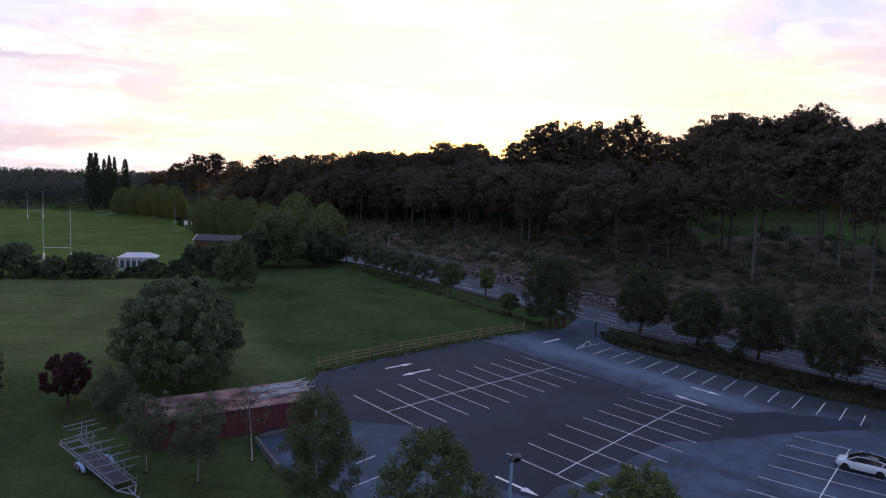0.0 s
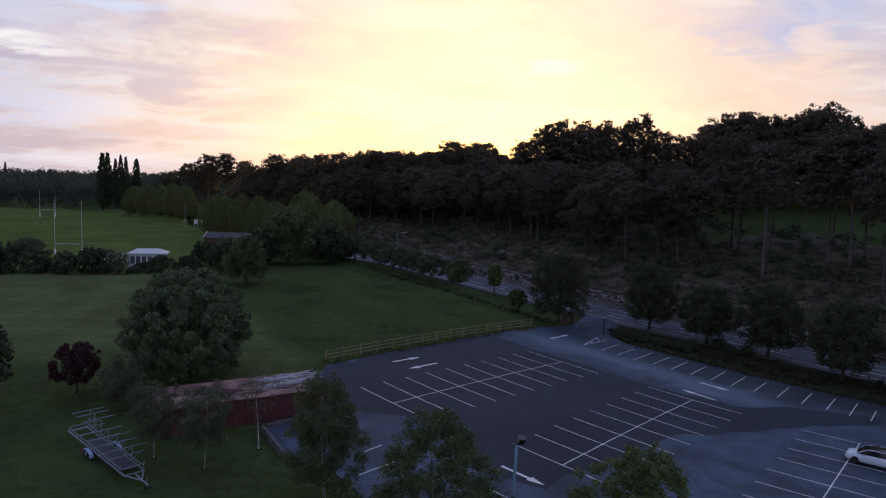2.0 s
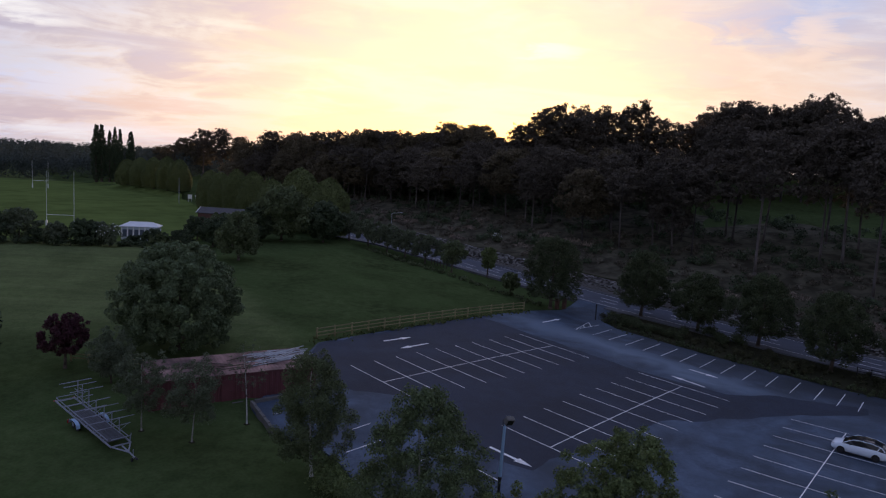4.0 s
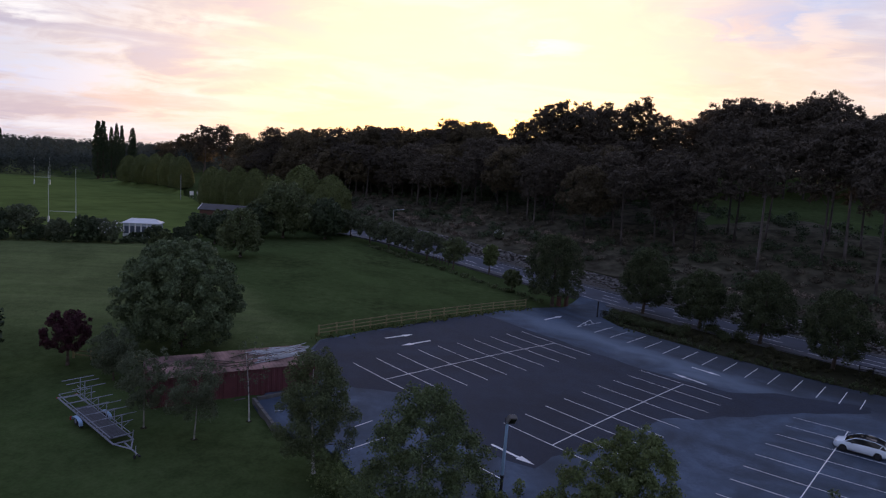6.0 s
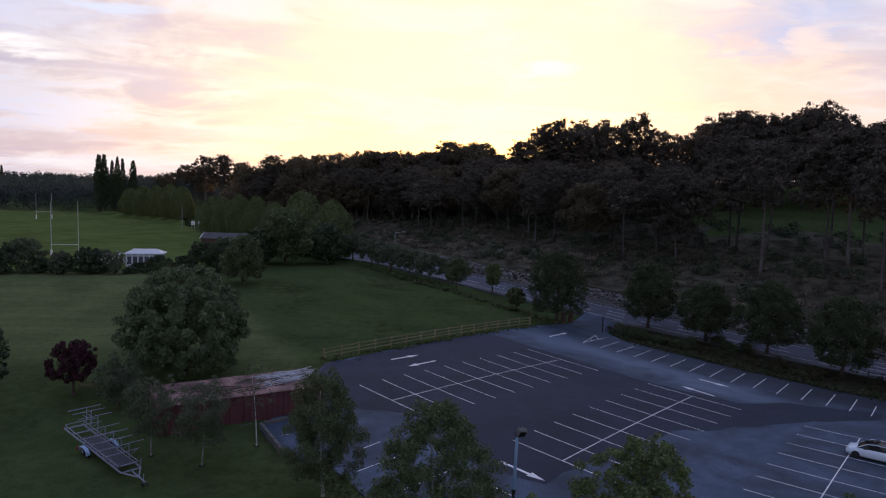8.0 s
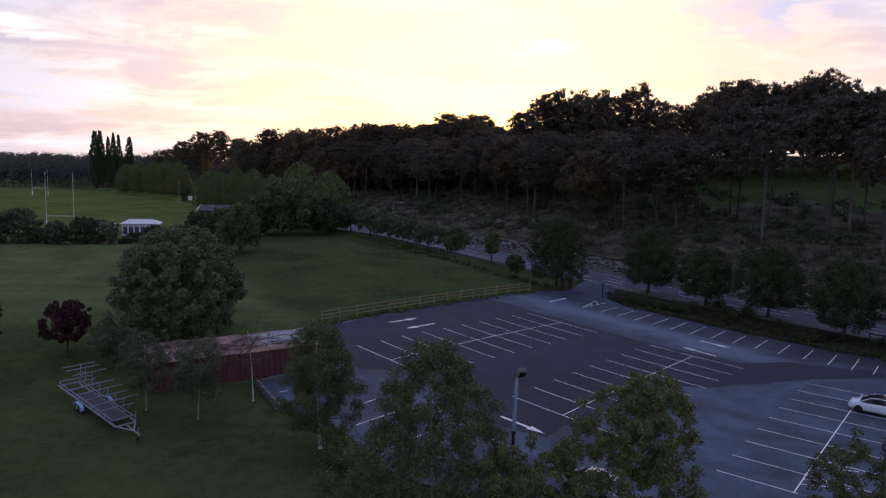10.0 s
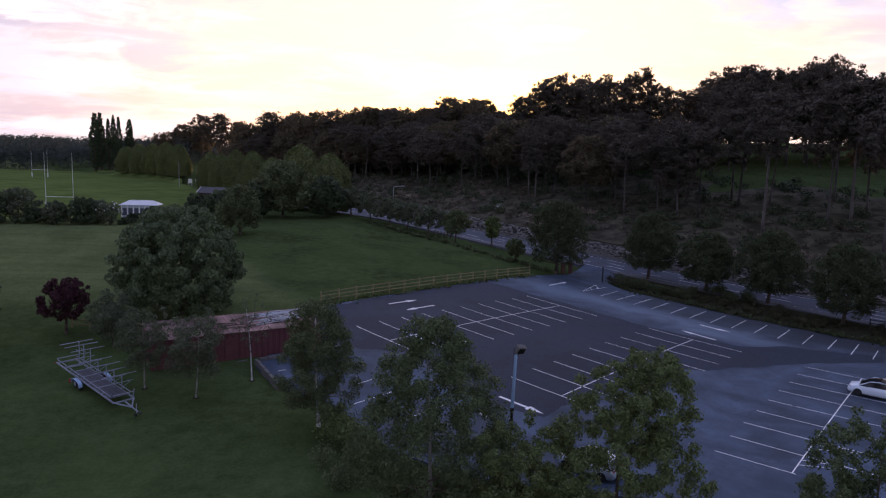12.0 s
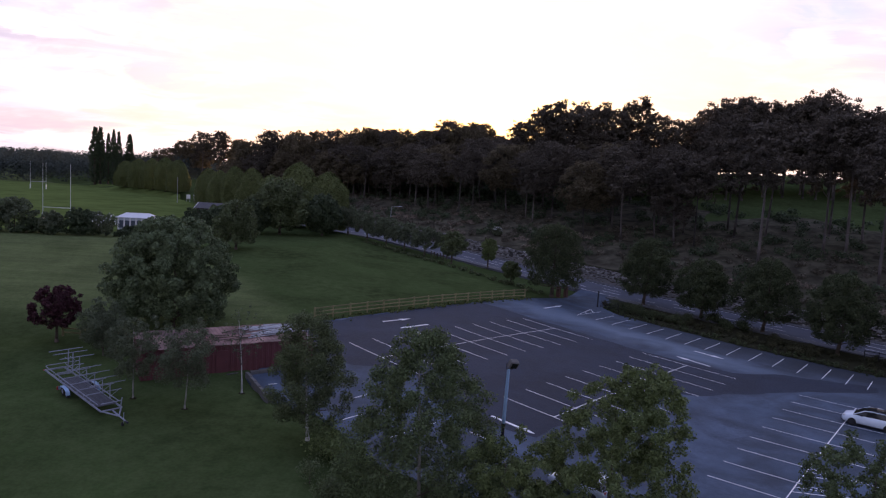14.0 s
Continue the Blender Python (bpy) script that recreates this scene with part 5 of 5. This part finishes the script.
def lay_stones():
    r2 = np.random.default_rng(77)
    kinds = [stone_mesh(500 + k) for k in range(6)]
    rest_v, rest_f = [], []
    count = 0
    for row in range(9):
        s = -60.0 + r2.uniform(0, 0.5)
        while s < 120:
            w = r2.uniform(0.3, 0.85)
            x, y = along(WALL_Q - 0.08, s + w / 2)
            zx, zy = along(ROAD1, s + w / 2)
            z = ground_z(zx, zy) + 0.20 + row * 0.295 + r2.normal(0, 0.06)
            m = pose(x, y, z, 0, float(r2.normal(0, 9)), math.degrees(math.atan2(RD.y, RD.x))) @ Matrix.Diagonal((w - 0.09, 0.34 + r2.uniform(-0.08, 0.08), r2.uniform(0.16, 0.32), 1))
            me = kinds[int(r2.integers(6))]
            if 28 < s < 78 and count < 300:
                ob = new("stone", me)
                ob.parent = wall
                ob.matrix_basis = m
                count += 1
            else:
                base = len(rest_v)
                rest_v.extend(m @ v.co for v in me.vertices)
                rest_f.extend([tuple(base + i for i in p.vertices) for p in me.polygons])
            s += w
    ob = mesh_part("stonework", rest_v, rest_f, STONE, wall)
    ob["kind"] = "stuff"


# concrete kerb walls round the small yard by the shed
for a, b, h in (((-15.2, 60.2), (-11.9, 54.6), 0.42), ((-15.0, 60.6), (-11.8, 63.0), 0.30)):
    a, b = Vector(a), Vector(b)
    d = b - a
    k = thing("kerb_wall", "low concrete kerb wall beside the shed", "kerb", a.x, a.y, None, math.degrees(math.atan2(d.y, d.x)), "kerb walls by the shed")
    n = 5
    for i in range(n):
        L = d.length / n
        dz = ground_z(a.x + d.x * (i + .5) / n, a.y + d.y * (i + .5) / n) - ground_z(a.x, a.y)
        part("block", one(box, L * (i + 0.5), 0, h / 2 - 0.15 + dz, L - 0.02, 0.28, h + 0.3, None, 0.02), CONCRETE, k)


# long red shed
def make_shed():
    L, W, H0, H1 = 15.0, 4.7, 2.55, 2.95
    sh = thing("shed", "long red steel shed with faded red sheet roof", "shed", -23.3, 57.4, ground_z(-18, 61) - 0.15, 30)
    def ribbed(n, width, hgt0, hgt1):
        """A corrugated panel standing in the xz plane; its height runs from hgt0 to hgt1."""
        bm = bmesh.new()
        prof = []
        for i in range(n):
            d = 0.03 if i % 2 else -0.03
            prof += [(width * i / n, d), (width * (i + 0.86) / n, d)]
        prof.append((width, prof[-1][1]))
        loft(bm, [[(px_, d - 0.03, 0), (px_, d + 0.03, 0), (px_, d + 0.03, hgt0 + (hgt1 - hgt0) * px_ / width), (px_, d - 0.03, hgt0 + (hgt1 - hgt0) * px_ / width)] for px_, d in prof])
        return bm

    for y, hgt in ((0.0, H0), (W, H1)):
        w_ = part("long_wall", ribbed(57, L, hgt, hgt), RED_STEEL, sh)
        w_.location = (0, y, 0)
    for x0 in (0.0, L):
        w_ = part("end_wall", ribbed(19, W, H0, H1), RED_STEEL, sh)
        w_.matrix_basis = pose(x0, 0, 0, 0, 0, 90)
    # sheets of the roof, laid in overlapping strips
    tilt = math.degrees(math.atan2(H1 - H0, W))
    r2 = np.random.default_rng(8)
    for i in range(14):
        for j in range(2):
            bm = bmesh.new()
            x0, w = L * i / 14, L / 14 + 0.06
            y0, d = (W / 2 + 0.15) * j - 0.2, W / 2 + 0.3
            zc = H0 + 0.06 + (y0 + d / 2) / W * (H1 - H0) + 0.02 * j + 0.012 * (i % 2) + float(r2.normal(0, 0.008))
            m = pose(x0 + w / 2 - 0.03, y0 + d / 2, zc, tilt + float(r2.normal(0, 0.4)), float(r2.normal(0, 0.5)), 0)
            prof = []
            for c in range(6):
                prof += [(-w / 2 + w * c / 6, 0.02 * (c % 2)), (-w / 2 + w * (c + 0.7) / 6, 0.02 * (c % 2))]
            loft(bm, [[(px_, -d / 2, h_ - 0.012), (px_, d / 2, h_ - 0.012), (px_, d / 2, h_ + 0.012), (px_, -d / 2, h_ + 0.012)] for px_, h_ in prof])
            bm.transform(m)
            part("roof_sheet", bm, ROOF_PINK, sh)
    part("ridge_flashing", one(box, 5.7, W / 2, 2.86, 0.25, W + 0.3, 0.05, pose(0, 0, 0, 0, 0, 0), 0.01), RED_STEEL, sh)
    part("eaves_beam", one(box, L / 2, -0.08, H0 - 0.04, L + 0.1, 0.08, 0.14, None, 0.01), RED_STEEL, sh)
    door = part("door", one(box, 6.6, -0.09, 1.05, 1.0, 0.06, 2.1, None, 0.01), RED_STEEL, sh)
    part("door_handle", one(box, 6.95, -0.14, 1.05, 0.12, 0.04, 0.03), DARK_METAL, door)
    return sh


make_shed()
shed_m = pose(-23.3, 57.4, ground_z(-18, 61) - 0.15, 0, 0, 30)
r3 = np.random.default_rng(44)
for i in range(32):
    cx, cy, ln, an = r3.uniform(10.8, 13.6), r3.uniform(1.3, 4.5), r3.uniform(2.6, 5.2), r3.normal(8, 14)
    if i == 3:
        cx, cy, ln, an = 11.2, 2.4, 3.2, 48
    zz = 2.55 + 0.4 * cy / 4.7 + 0.16 + 0.05 * (i % 3)
    m = shed_m @ pose(cx, cy, zz, 0, 0, float(an))
    pl = thing("pole", "pale metal pole lying on the shed roof", "pole", 0, 0, 0, 0, "poles on the shed roof")
    pl.matrix_basis = m
    part("shaft", one(tube, (-ln / 2, 0, 0), (ln / 2, 0, 0), 0.04, 0.04, 8), GALV, pl)
for i in range(9):
    cx, cy, ln, an = r3.uniform(3.5, 10.4), r3.uniform(0.8, 3.6), r3.uniform(2.5, 3.8), r3.normal(0, 22)
    zz = 2.55 + 0.4 * cy / 4.7 + 0.15 + 0.04 * (i % 3)
    pl = thing("timber_batten", "dark timber batten lying on the shed roof", "batten", 0, 0, 0, 0, "battens on the shed roof")
    pl.matrix_basis = shed_m @ pose(cx, cy, zz, 0, 0, float(an))
    part("length", one(box, 0, 0, 0, ln, 0.09, 0.06, None, 0.006), BARK, pl)


# boat trailer with racking arms
def make_trailer():
    t = thing("boat_trailer", "galvanised boat trailer with racking arms on the lawn", "trailer", -27.4, 54.8, None, -41.3)
    t.matrix_basis = pose(-26.5, 53.9, ground_z(-26.5, 53.9), 0, 2.0, -43.0)
    L, W, zb = 11.4, 1.5, 0.62
    for y in (-W / 2, W / 2):
        part("side_rail", one(box, 0, y, zb, L, 0.08, 0.14, None, 0.01), TRAILER_STEEL, t)
        part("upper_rail", one(box, -0.2, y, zb + 0.34, L - 0.8, 0.05, 0.06, None, 0.008), TRAILER_STEEL, t)
        for k in range(7):
            part("stanchion", one(tube, (-3.9 + 1.25 * k, y, zb), (-3.9 + 1.25 * k + 0.25, y, zb + 0.34), 0.025, 0.025, 6), TRAILER_STEEL, t)
    for k in range(8):
        part("cross_member", one(box, -L / 2 + 0.05 + (L - 0.1) * k / 7, 0, zb - 0.02, 0.07, W, 0.1, None, 0.008), TRAILER_STEEL, t)
    for k in range(9):
        part("deck_board", one(box, 1.2, -0.62 + 0.155 * k, zb + 0.09, 7.4, 0.13, 0.035, None, 0.006), PLANK, t)
    for y in (-W / 2, W / 2):
        part("drawbar", one(tube, (L / 2 - 0.1, y, zb), (L / 2 + 1.3, 0, zb - 0.08), 0.055, 0.055, 8), TRAILER_STEEL, t)
    part("drawbar", one(tube, (L / 2 + 0.2, 0, zb), (L / 2 + 2.5, 0, zb - 0.1), 0.055, 0.05, 8), TRAILER_STEEL, t)
    part("coupling", one(box, L / 2 + 2.6, 0, zb - 0.1, 0.4, 0.14, 0.14, None, 0.03), DARK_METAL, t)
    part("jockey_wheel", one(tube, (L / 2 + 1.9, -0.05, 0.14), (L / 2 + 1.9, 0.05, 0.14), 0.14, 0.14, 14), TYRE, t)
    part("jockey_stem", one(tube, (L / 2 + 1.9, 0.08, 0.14), (L / 2 + 1.9, 0.08, zb + 0.35), 0.03, 0.03, 8), TRAILER_STEEL, t)
    part("winch_post", one(tube, (L / 2 - 0.1, 0.7, zb), (L / 2 + 0.1, 0.7, zb + 0.8), 0.04, 0.04, 8), TRAILER_STEEL, t)
    part("front_frame", one(box, L / 2 - 0.02, 0, zb + 0.55, 0.06, W, 0.06, None, 0.01), TRAILER_STEEL, t)
    for y in (-1, 1):
        for x in (-0.75, 0.05):
            w = part("wheel", one(tube, (x, y * 0.90, 0.32), (x, y * 1.10, 0.32), 0.32, 0.32, 18), TYRE, t)
            part("rim", one(tube, (x, y * 0.89, 0.32), (x, y * 1.115, 0.32), 0.19, 0.18, 14), TRAILER_STEEL, w)
        bm = bmesh.new()
        secs = []
        for k in range(11):
            a = math.pi * k / 10
            cx, cz = -0.35 - 0.85 * math.cos(a), 0.34 + 0.42 * math.sin(a) ** 0.6
            secs.append([(cx, y * 0.99, cz), (cx, y * 1.28, cz), (cx, y * 1.28, cz + 0.03), (cx, y * 0.99, cz + 0.03)])
        loft(bm, secs)
        part("mudguard", bm, STEEL_BLUE, t)
    part("tail_light", one(box, -L / 2 - 0.05, -0.75, zb, 0.06, 0.25, 0.1, None, 0.01), LENS_RED, t)
    part("tail_light", one(box, -L / 2 - 0.05, 0.75, zb, 0.06, 0.25, 0.1, None, 0.01), LENS_RED, t)
    part("marker", one(box, -1.25, -1.25, 0.45, 0.06, 0.2, 0.3, None, 0.01), LENS_RED, t, "orange-red side marker")
    # racking: posts down the middle with long arms at two heights
    for k, x in enumerate((-4.6, -3.6, -2.2, -0.7, 0.9, 2.4, 3.8)):
        top = zb + (1.85 if k < 3 else 1.35)
        part("rack_post", one(tube, (x, 0.65, zb), (x, 0.65, top), 0.04, 0.04, 8), TRAILER_STEEL, t)
        for j, z in enumerate((zb + 0.72, top)):
            part("rack_arm", one(tube, (x + 0.05 * j, -1.05 + 0.2 * j, z), (x + 0.05 * j, 1.5 + 0.25 * j, z + 0.03), 0.035, 0.032, 8), TRAILER_STEEL, t)
        part("rack_brace", one(tube, (x, 0.65, zb + 0.3), (x, 1.3, zb + 0.72), 0.02, 0.02, 6), TRAILER_STEEL, t)
    for y in (0.4, 0.8):
        part("rack_rail", one(tube, (-4.6, y, zb + 1.2), (-3.6, y, zb + 1.2), 0.025, 0.025, 6), TRAILER_STEEL, t)
    return t


make_trailer()


# odds and ends round the shed
for name, label, cat, (ax, ay), (bx, by), r, mat in (
        ("pipe", "short white plastic pipe lying in the yard", "pipe", (-12.85, 58.4), (-12.2, 58.75), 0.035, WHITE),
        ("plank", "pale plank lying at the foot of the shed", "plank", (-16.9, 60.1), (-16.1, 60.7), 0.05, CONCRETE)):
    o_ = thing(name, label, cat, ax, ay, None, 0)
    dz_ = ground_z(bx, by) - ground_z(ax, ay)
    part("length", one(tube, (0, 0, r), (bx - ax, by - ay, r + dz_), r, r, 8), mat, o_)
for x, y in ((-17.8, 52.3), (-22.4, 53.8), (-14.5, 56.1)):
    bm = bmesh.new()
    for k in range(14):
        a = k * 2.399
        bmesh.ops.create_icosphere(bm, subdivisions=1, radius=0.12, matrix=Matrix.Translation((0.19 * math.sqrt(k / 14) * math.cos(a), 0.19 * math.sqrt(k / 14) * math.sin(a), 0.0)) @ Matrix.Diagonal((1, 1, 0.35, 1)))
    tagged(part("mulch_mound", bm, VERGE_SOIL), "small dark mound of bark mulch round a young trunk", "mulch", "mulch round the young trees").matrix_basis = pose(x, y, ground_z(x, y) + 0.02)
# short posts by the road
for i in range(6):
    x, y = 0.6 + 0.62 * i, 142.2 - 0.62 * i
    b_ = thing("bollard", "short dark timber bollard on the field edge", "bollard", x, y, None, 45, "bollards on the field edge")
    part("shaft", one(box, 0, 0, 0.45, 0.16, 0.16, 1.3, None, 0.02), BARK, b_)
    part("cap", one(box, 0, 0, 1.12, 0.18, 0.18, 0.06, None, 0.02), BARK, b_)
rl = thing("railing", "low dark post and rail barrier on the verge", "railing", 57.0, 86.9, None, math.degrees(math.atan2(-1.45, 1.75)))
for k in range(4):
    part("post", one(box, 1.6 * k, 0, 0.45, 0.12, 0.12, 1.4, None, 0.01), DARK_METAL, rl)
for z in (0.55, 1.0):
    part("rail", one(box, 2.4, 0, z, 4.9, 0.06, 0.09, None, 0.01), DARK_METAL, rl)


# parked cars
def make_car(label, x, y, turn, paint, roof, k=1.0):
    c = thing("car", label, "car", x, y, None, turn)
    c.scale = (k, k, k)
    xs = [-2.02, -1.95, -1.7, -1.2, -0.5, 0.3, 0.9, 1.35, 1.75, 1.97, 2.04]
    belt = [0.70, 0.86, 0.94, 0.97, 0.96, 0.94, 0.92, 0.86, 0.77, 0.66, 0.52]
    half = [0.66, 0.78, 0.85, 0.88, 0.89, 0.89, 0.88, 0.86, 0.81, 0.70, 0.58]
    bot = [0.38, 0.28, 0.22, 0.2, 0.2, 0.2, 0.2, 0.2, 0.22, 0.26, 0.32]
    secs = []
    for a, b, h, z in zip(xs, belt, half, bot):
        side = [(a, h * 0.90, z), (a, h, z + 0.18), (a, h * 1.0, z + (b - z) * 0.6), (a, h * 0.94, b - 0.05), (a, h * 0.80, b + 0.01), (a, h * 0.35, b + 0.05)]
        secs.append(side + [(p[0], -p[1], p[2]) for p in side[::-1]])
    bm = bmesh.new()
    loft(bm, secs)
    part("body", bm, paint, c, smooth=True)
    gx_ = [-1.92, -1.58, -1.0, -0.25, 0.30, 0.72, 1.22]
    top = [0.99, 1.24, 1.40, 1.44, 1.39, 1.23, 0.95]
    gh = [0.62, 0.66, 0.68, 0.69, 0.68, 0.66, 0.62]
    secs = []
    for a, tz, h in zip(gx_, top, gh):
        side = [(a, 0.80, 0.90), (a, h + 0.02, min(tz, 1.30)), (a, h - 0.06, tz), (a, 0.2, tz + 0.02)]
        secs.append(side + [(p[0], -p[1], p[2]) for p in side[::-1]])
    bm = bmesh.new()
    loft(bm, secs)
    part("windows", bm, GLASS_DARK, c, "dark tinted windows", smooth=False)
    secs = []
    for a, tz, h in zip(gx_[1:5], top[1:5], gh[1:5]):
        side = [(a, h - 0.03, tz - 0.01), (a, h - 0.10, tz + 0.035), (a, 0.2, tz + 0.055)]
        secs.append(side + [(p[0], -p[1], p[2]) for p in side[::-1]])
    bm = bmesh.new()
    loft(bm, secs)
    part("roof", bm, roof, c, smooth=False)
    for y_ in (-1, 1):
        for (ax, az), (bx, bz) in (((1.18, 0.93), (0.40, 1.36)), ((-1.30, 0.94), (-1.48, 1.27)), ((-1.84, 0.95), (-1.52, 1.26)), ((0.40, 1.36), (-0.25, 1.41)), ((-0.25, 1.41), (-1.0, 1.37)), ((-1.0, 1.37), (-1.52, 1.25))):
            part("pillar", one(tube, (ax, y_ * 0.80, az), (bx, y_ * 0.68, bz), 0.035, 0.03, 6), paint, c)
        for wx in (-1.24, 1.26):
            w = part("wheel", one(tube, (wx, y_ * 0.68, 0.31), (wx, y_ * 0.895, 0.31), 0.31, 0.31, 20), TYRE, c)
            part("rim", one(tube, (wx, y_ * 0.69, 0.31), (wx, y_ * 0.905, 0.31), 0.20, 0.19, 14), DARK_METAL, w)
        part("headlight", one(box, 1.78, y_ * 0.62, 0.68, 0.34, 0.26, 0.12, None, 0.03), LENS_CLEAR, c, "clear headlight")
        part("tail_light", one(box, -1.93, y_ * 0.62, 0.80, 0.12, 0.24, 0.14, None, 0.02), LENS_RED, c, "red tail light")
        part("mirror", one(box, 0.62, y_ * 0.98, 0.98, 0.16, 0.18, 0.12, None, 0.03), roof, c)
        part("sill", one(box, 0.0, y_ * 0.86, 0.20, 2.0, 0.08, 0.08, None, 0.02), DARK_METAL, c)
    part("grille", one(box, 2.0, 0, 0.42, 0.08, 0.9, 0.16, None, 0.02), DARK_METAL, c)
    part("bumper", one(box, 1.98, 0, 0.30, 0.14, 1.3, 0.12, None, 0.04), DARK_METAL, c)
    return c


make_car("white hatchback with black roof parked in a bay", 39.0, 57.6, 140.0, CAR_WHITE, GLASS_DARK, 1.06)
make_car("pale silver hatchback parked beneath the trees", 10.6, 42.2, 140.0, CAR_SILVER, CAR_SILVER, 1.0)


# rugby posts
def goal(x, y, turn, label, h=12.5):
    g_ = thing("rugby_goal", label, "rugby posts", x, y, None, turn, "rugby posts")
    for s in (-2.8, 2.8):
        p_ = part("upright", one(tube, (s, 0, -0.2), (s, 0, h), 0.055, 0.03, 8), WHITE, g_)
        part("padding", one(box, s, 0, 0.9, 0.36, 0.36, 1.8, None, 0.06), WHITE, p_)
    part("crossbar", one(tube, (-2.8, 0, 3.0), (2.8, 0, 3.0), 0.05, 0.05, 8), WHITE, g_)


goal(-81.3, 151.5, 8, "white rugby posts on the playing field")
goal(-160.0, 283.0, 20, "white rugby posts at the far end of the playing field", 11.0)


# white clubhouse hut behind the hedge
HUT_GLASS = material("hut_window_glass", (0.10, 0.12, 0.15), 0.15, var=0.1, bump=0)


def make_hut():
    h = thing("hut", "white single-storey hut with pale hipped metal roof behind the hedge", "hut", -58.8, 140.0, None, 10)
    L, W, H = 6.9, 3.4, 2.85
    boards = material("pale_blue_boards", (0.50, 0.56, 0.62), 0.7, var=0.12, scale=0.8, fine=6.0, bump=0.1)
    part("wall", one(box, 0, 0, H / 2, L, W, H, None, 0.03), boards, h)
    bm = bmesh.new()
    ex, ey, rx = L / 2 + 0.3, W / 2 + 0.3, L / 2 - 1.1
    lo = [bm.verts.new(p) for p in ((-ex, -ey, H), (ex, -ey, H), (ex, ey, H), (-ex, ey, H))]
    mid = [bm.verts.new((v.co.x, v.co.y, H + 0.10)) for v in lo]
    ra, rb = bm.verts.new((-rx, 0, H + 0.85)), bm.verts.new((rx, 0, H + 0.85))
    bm.faces.new(lo[::-1])
    for i in range(4):
        j = (i + 1) % 4
        bm.faces.new((lo[i], lo[j], mid[j], mid[i]))
    for f in ((mid[0], mid[1], rb, ra), (mid[1], mid[2], rb), (mid[2], mid[3], ra, rb), (mid[3], mid[0], ra)):
        bm.faces.new(f)
    part("roof", bm, material("pale_metal_roof", (0.66, 0.68, 0.72), 0.5, var=0.1, scale=0.6, fine=4.0, bump=0.1), h)
    part("ridge_cap", one(tube, (-rx, 0, H + 0.87), (rx, 0, H + 0.87), 0.06, 0.06, 6), WHITE, h)
    for k in range(6):
        x = -2.75 + 1.1 * k
        w = part("window", one(box, x, -W / 2 - 0.01, 1.55, 0.8, 0.06, 1.5, None, 0.01), HUT_GLASS, h)
        part("sill", one(box, x, -W / 2 - 0.06, 0.76, 0.95, 0.12, 0.06), WHITE, w)
        part("pilaster", one(box, x - 0.55, -W / 2 - 0.03, 1.5, 0.22, 0.08, 2.6), WHITE, h)


make_hut()


# pavilion with a slate roof beyond the hedge
def make_pavilion():
    p_ = thing("pavilion", "low building with dark slate roof and white bargeboards", "building", -51.0, 178.0, 3.2, -4)
    L, W, H = 17.0, 5.0, 3.2
    part("wall", one(box, 0, 0, H / 2 - 1.2, L, W, H + 2.4), BRICK, p_)
    bm = bmesh.new()
    loft(bm, [[(x, -W / 2 - 0.4, H - 0.1), (x, 0, H + 1.2), (x, W / 2 + 0.4, H - 0.1), (x, W / 2 + 0.4, H + 0.06), (x, 0, H + 1.38), (x, -W / 2 - 0.4, H + 0.06)] for x in (-L / 2 - 0.3, L / 2 + 0.3)])
    part("roof", bm, SLATE, p_)
    part("gable", mesh_bm([(-L / 2, -W / 2, H), (-L / 2, W / 2, H), (-L / 2, 0, H + 1.1), (-L / 2 + 0.2, -W / 2, H), (-L / 2 + 0.2, W / 2, H), (-L / 2 + 0.2, 0, H + 1.1)]), BRICK, p_)
    for s in (-1, 1):
        d = Vector((0, s * (W / 2 + 0.4), -2.4))
        part("bargeboard", one(tube, (-L / 2 - 0.34, 0, H + 1.32), (-L / 2 - 0.34, d.y, H), 0.14, 0.14, 4), WHITE, p_)


def mesh_bm(pts):
    bm = bmesh.new()
    v = [bm.verts.new(p) for p in pts]
    for f in ((0, 1, 2), (5, 4, 3), (0, 3, 4, 1), (1, 4, 5, 2), (2, 5, 3, 0)):
        bm.faces.new([v[i] for i in f])
    return bm


make_pavilion()
fp = thing("pole", "slim pale steel pole beside the playing field", "pole", -89.8, 245.0, None, 0)
part("shaft", one(tube, (0, 0, -0.3), (0, 0, 9.0), 0.11, 0.07, 8), GALV, fp)
part("base_plate", one(box, 0, 0, 0.05, 0.5, 0.5, 0.1, None, 0.01), CONCRETE, fp)
for x, y, hh_ in ((-90.5, 258.0, 2.6), (-88.0, 258.5, 2.2)):
    sg = thing("notice_board", "white notice board on posts beside the playing field", "sign", x, y, None, 15, "white boards by the field")
    part("board", one(box, 0, 0, hh_ * 0.66, 1.4, 0.06, hh_ * 0.6, None, 0.01), WHITE, sg)
    for s in (-0.5, 0.5):
        part("post", one(box, s, 0.05, hh_ / 2 - 0.1, 0.09, 0.09, hh_, None, 0.01), WHITE, sg)
lay_stones()
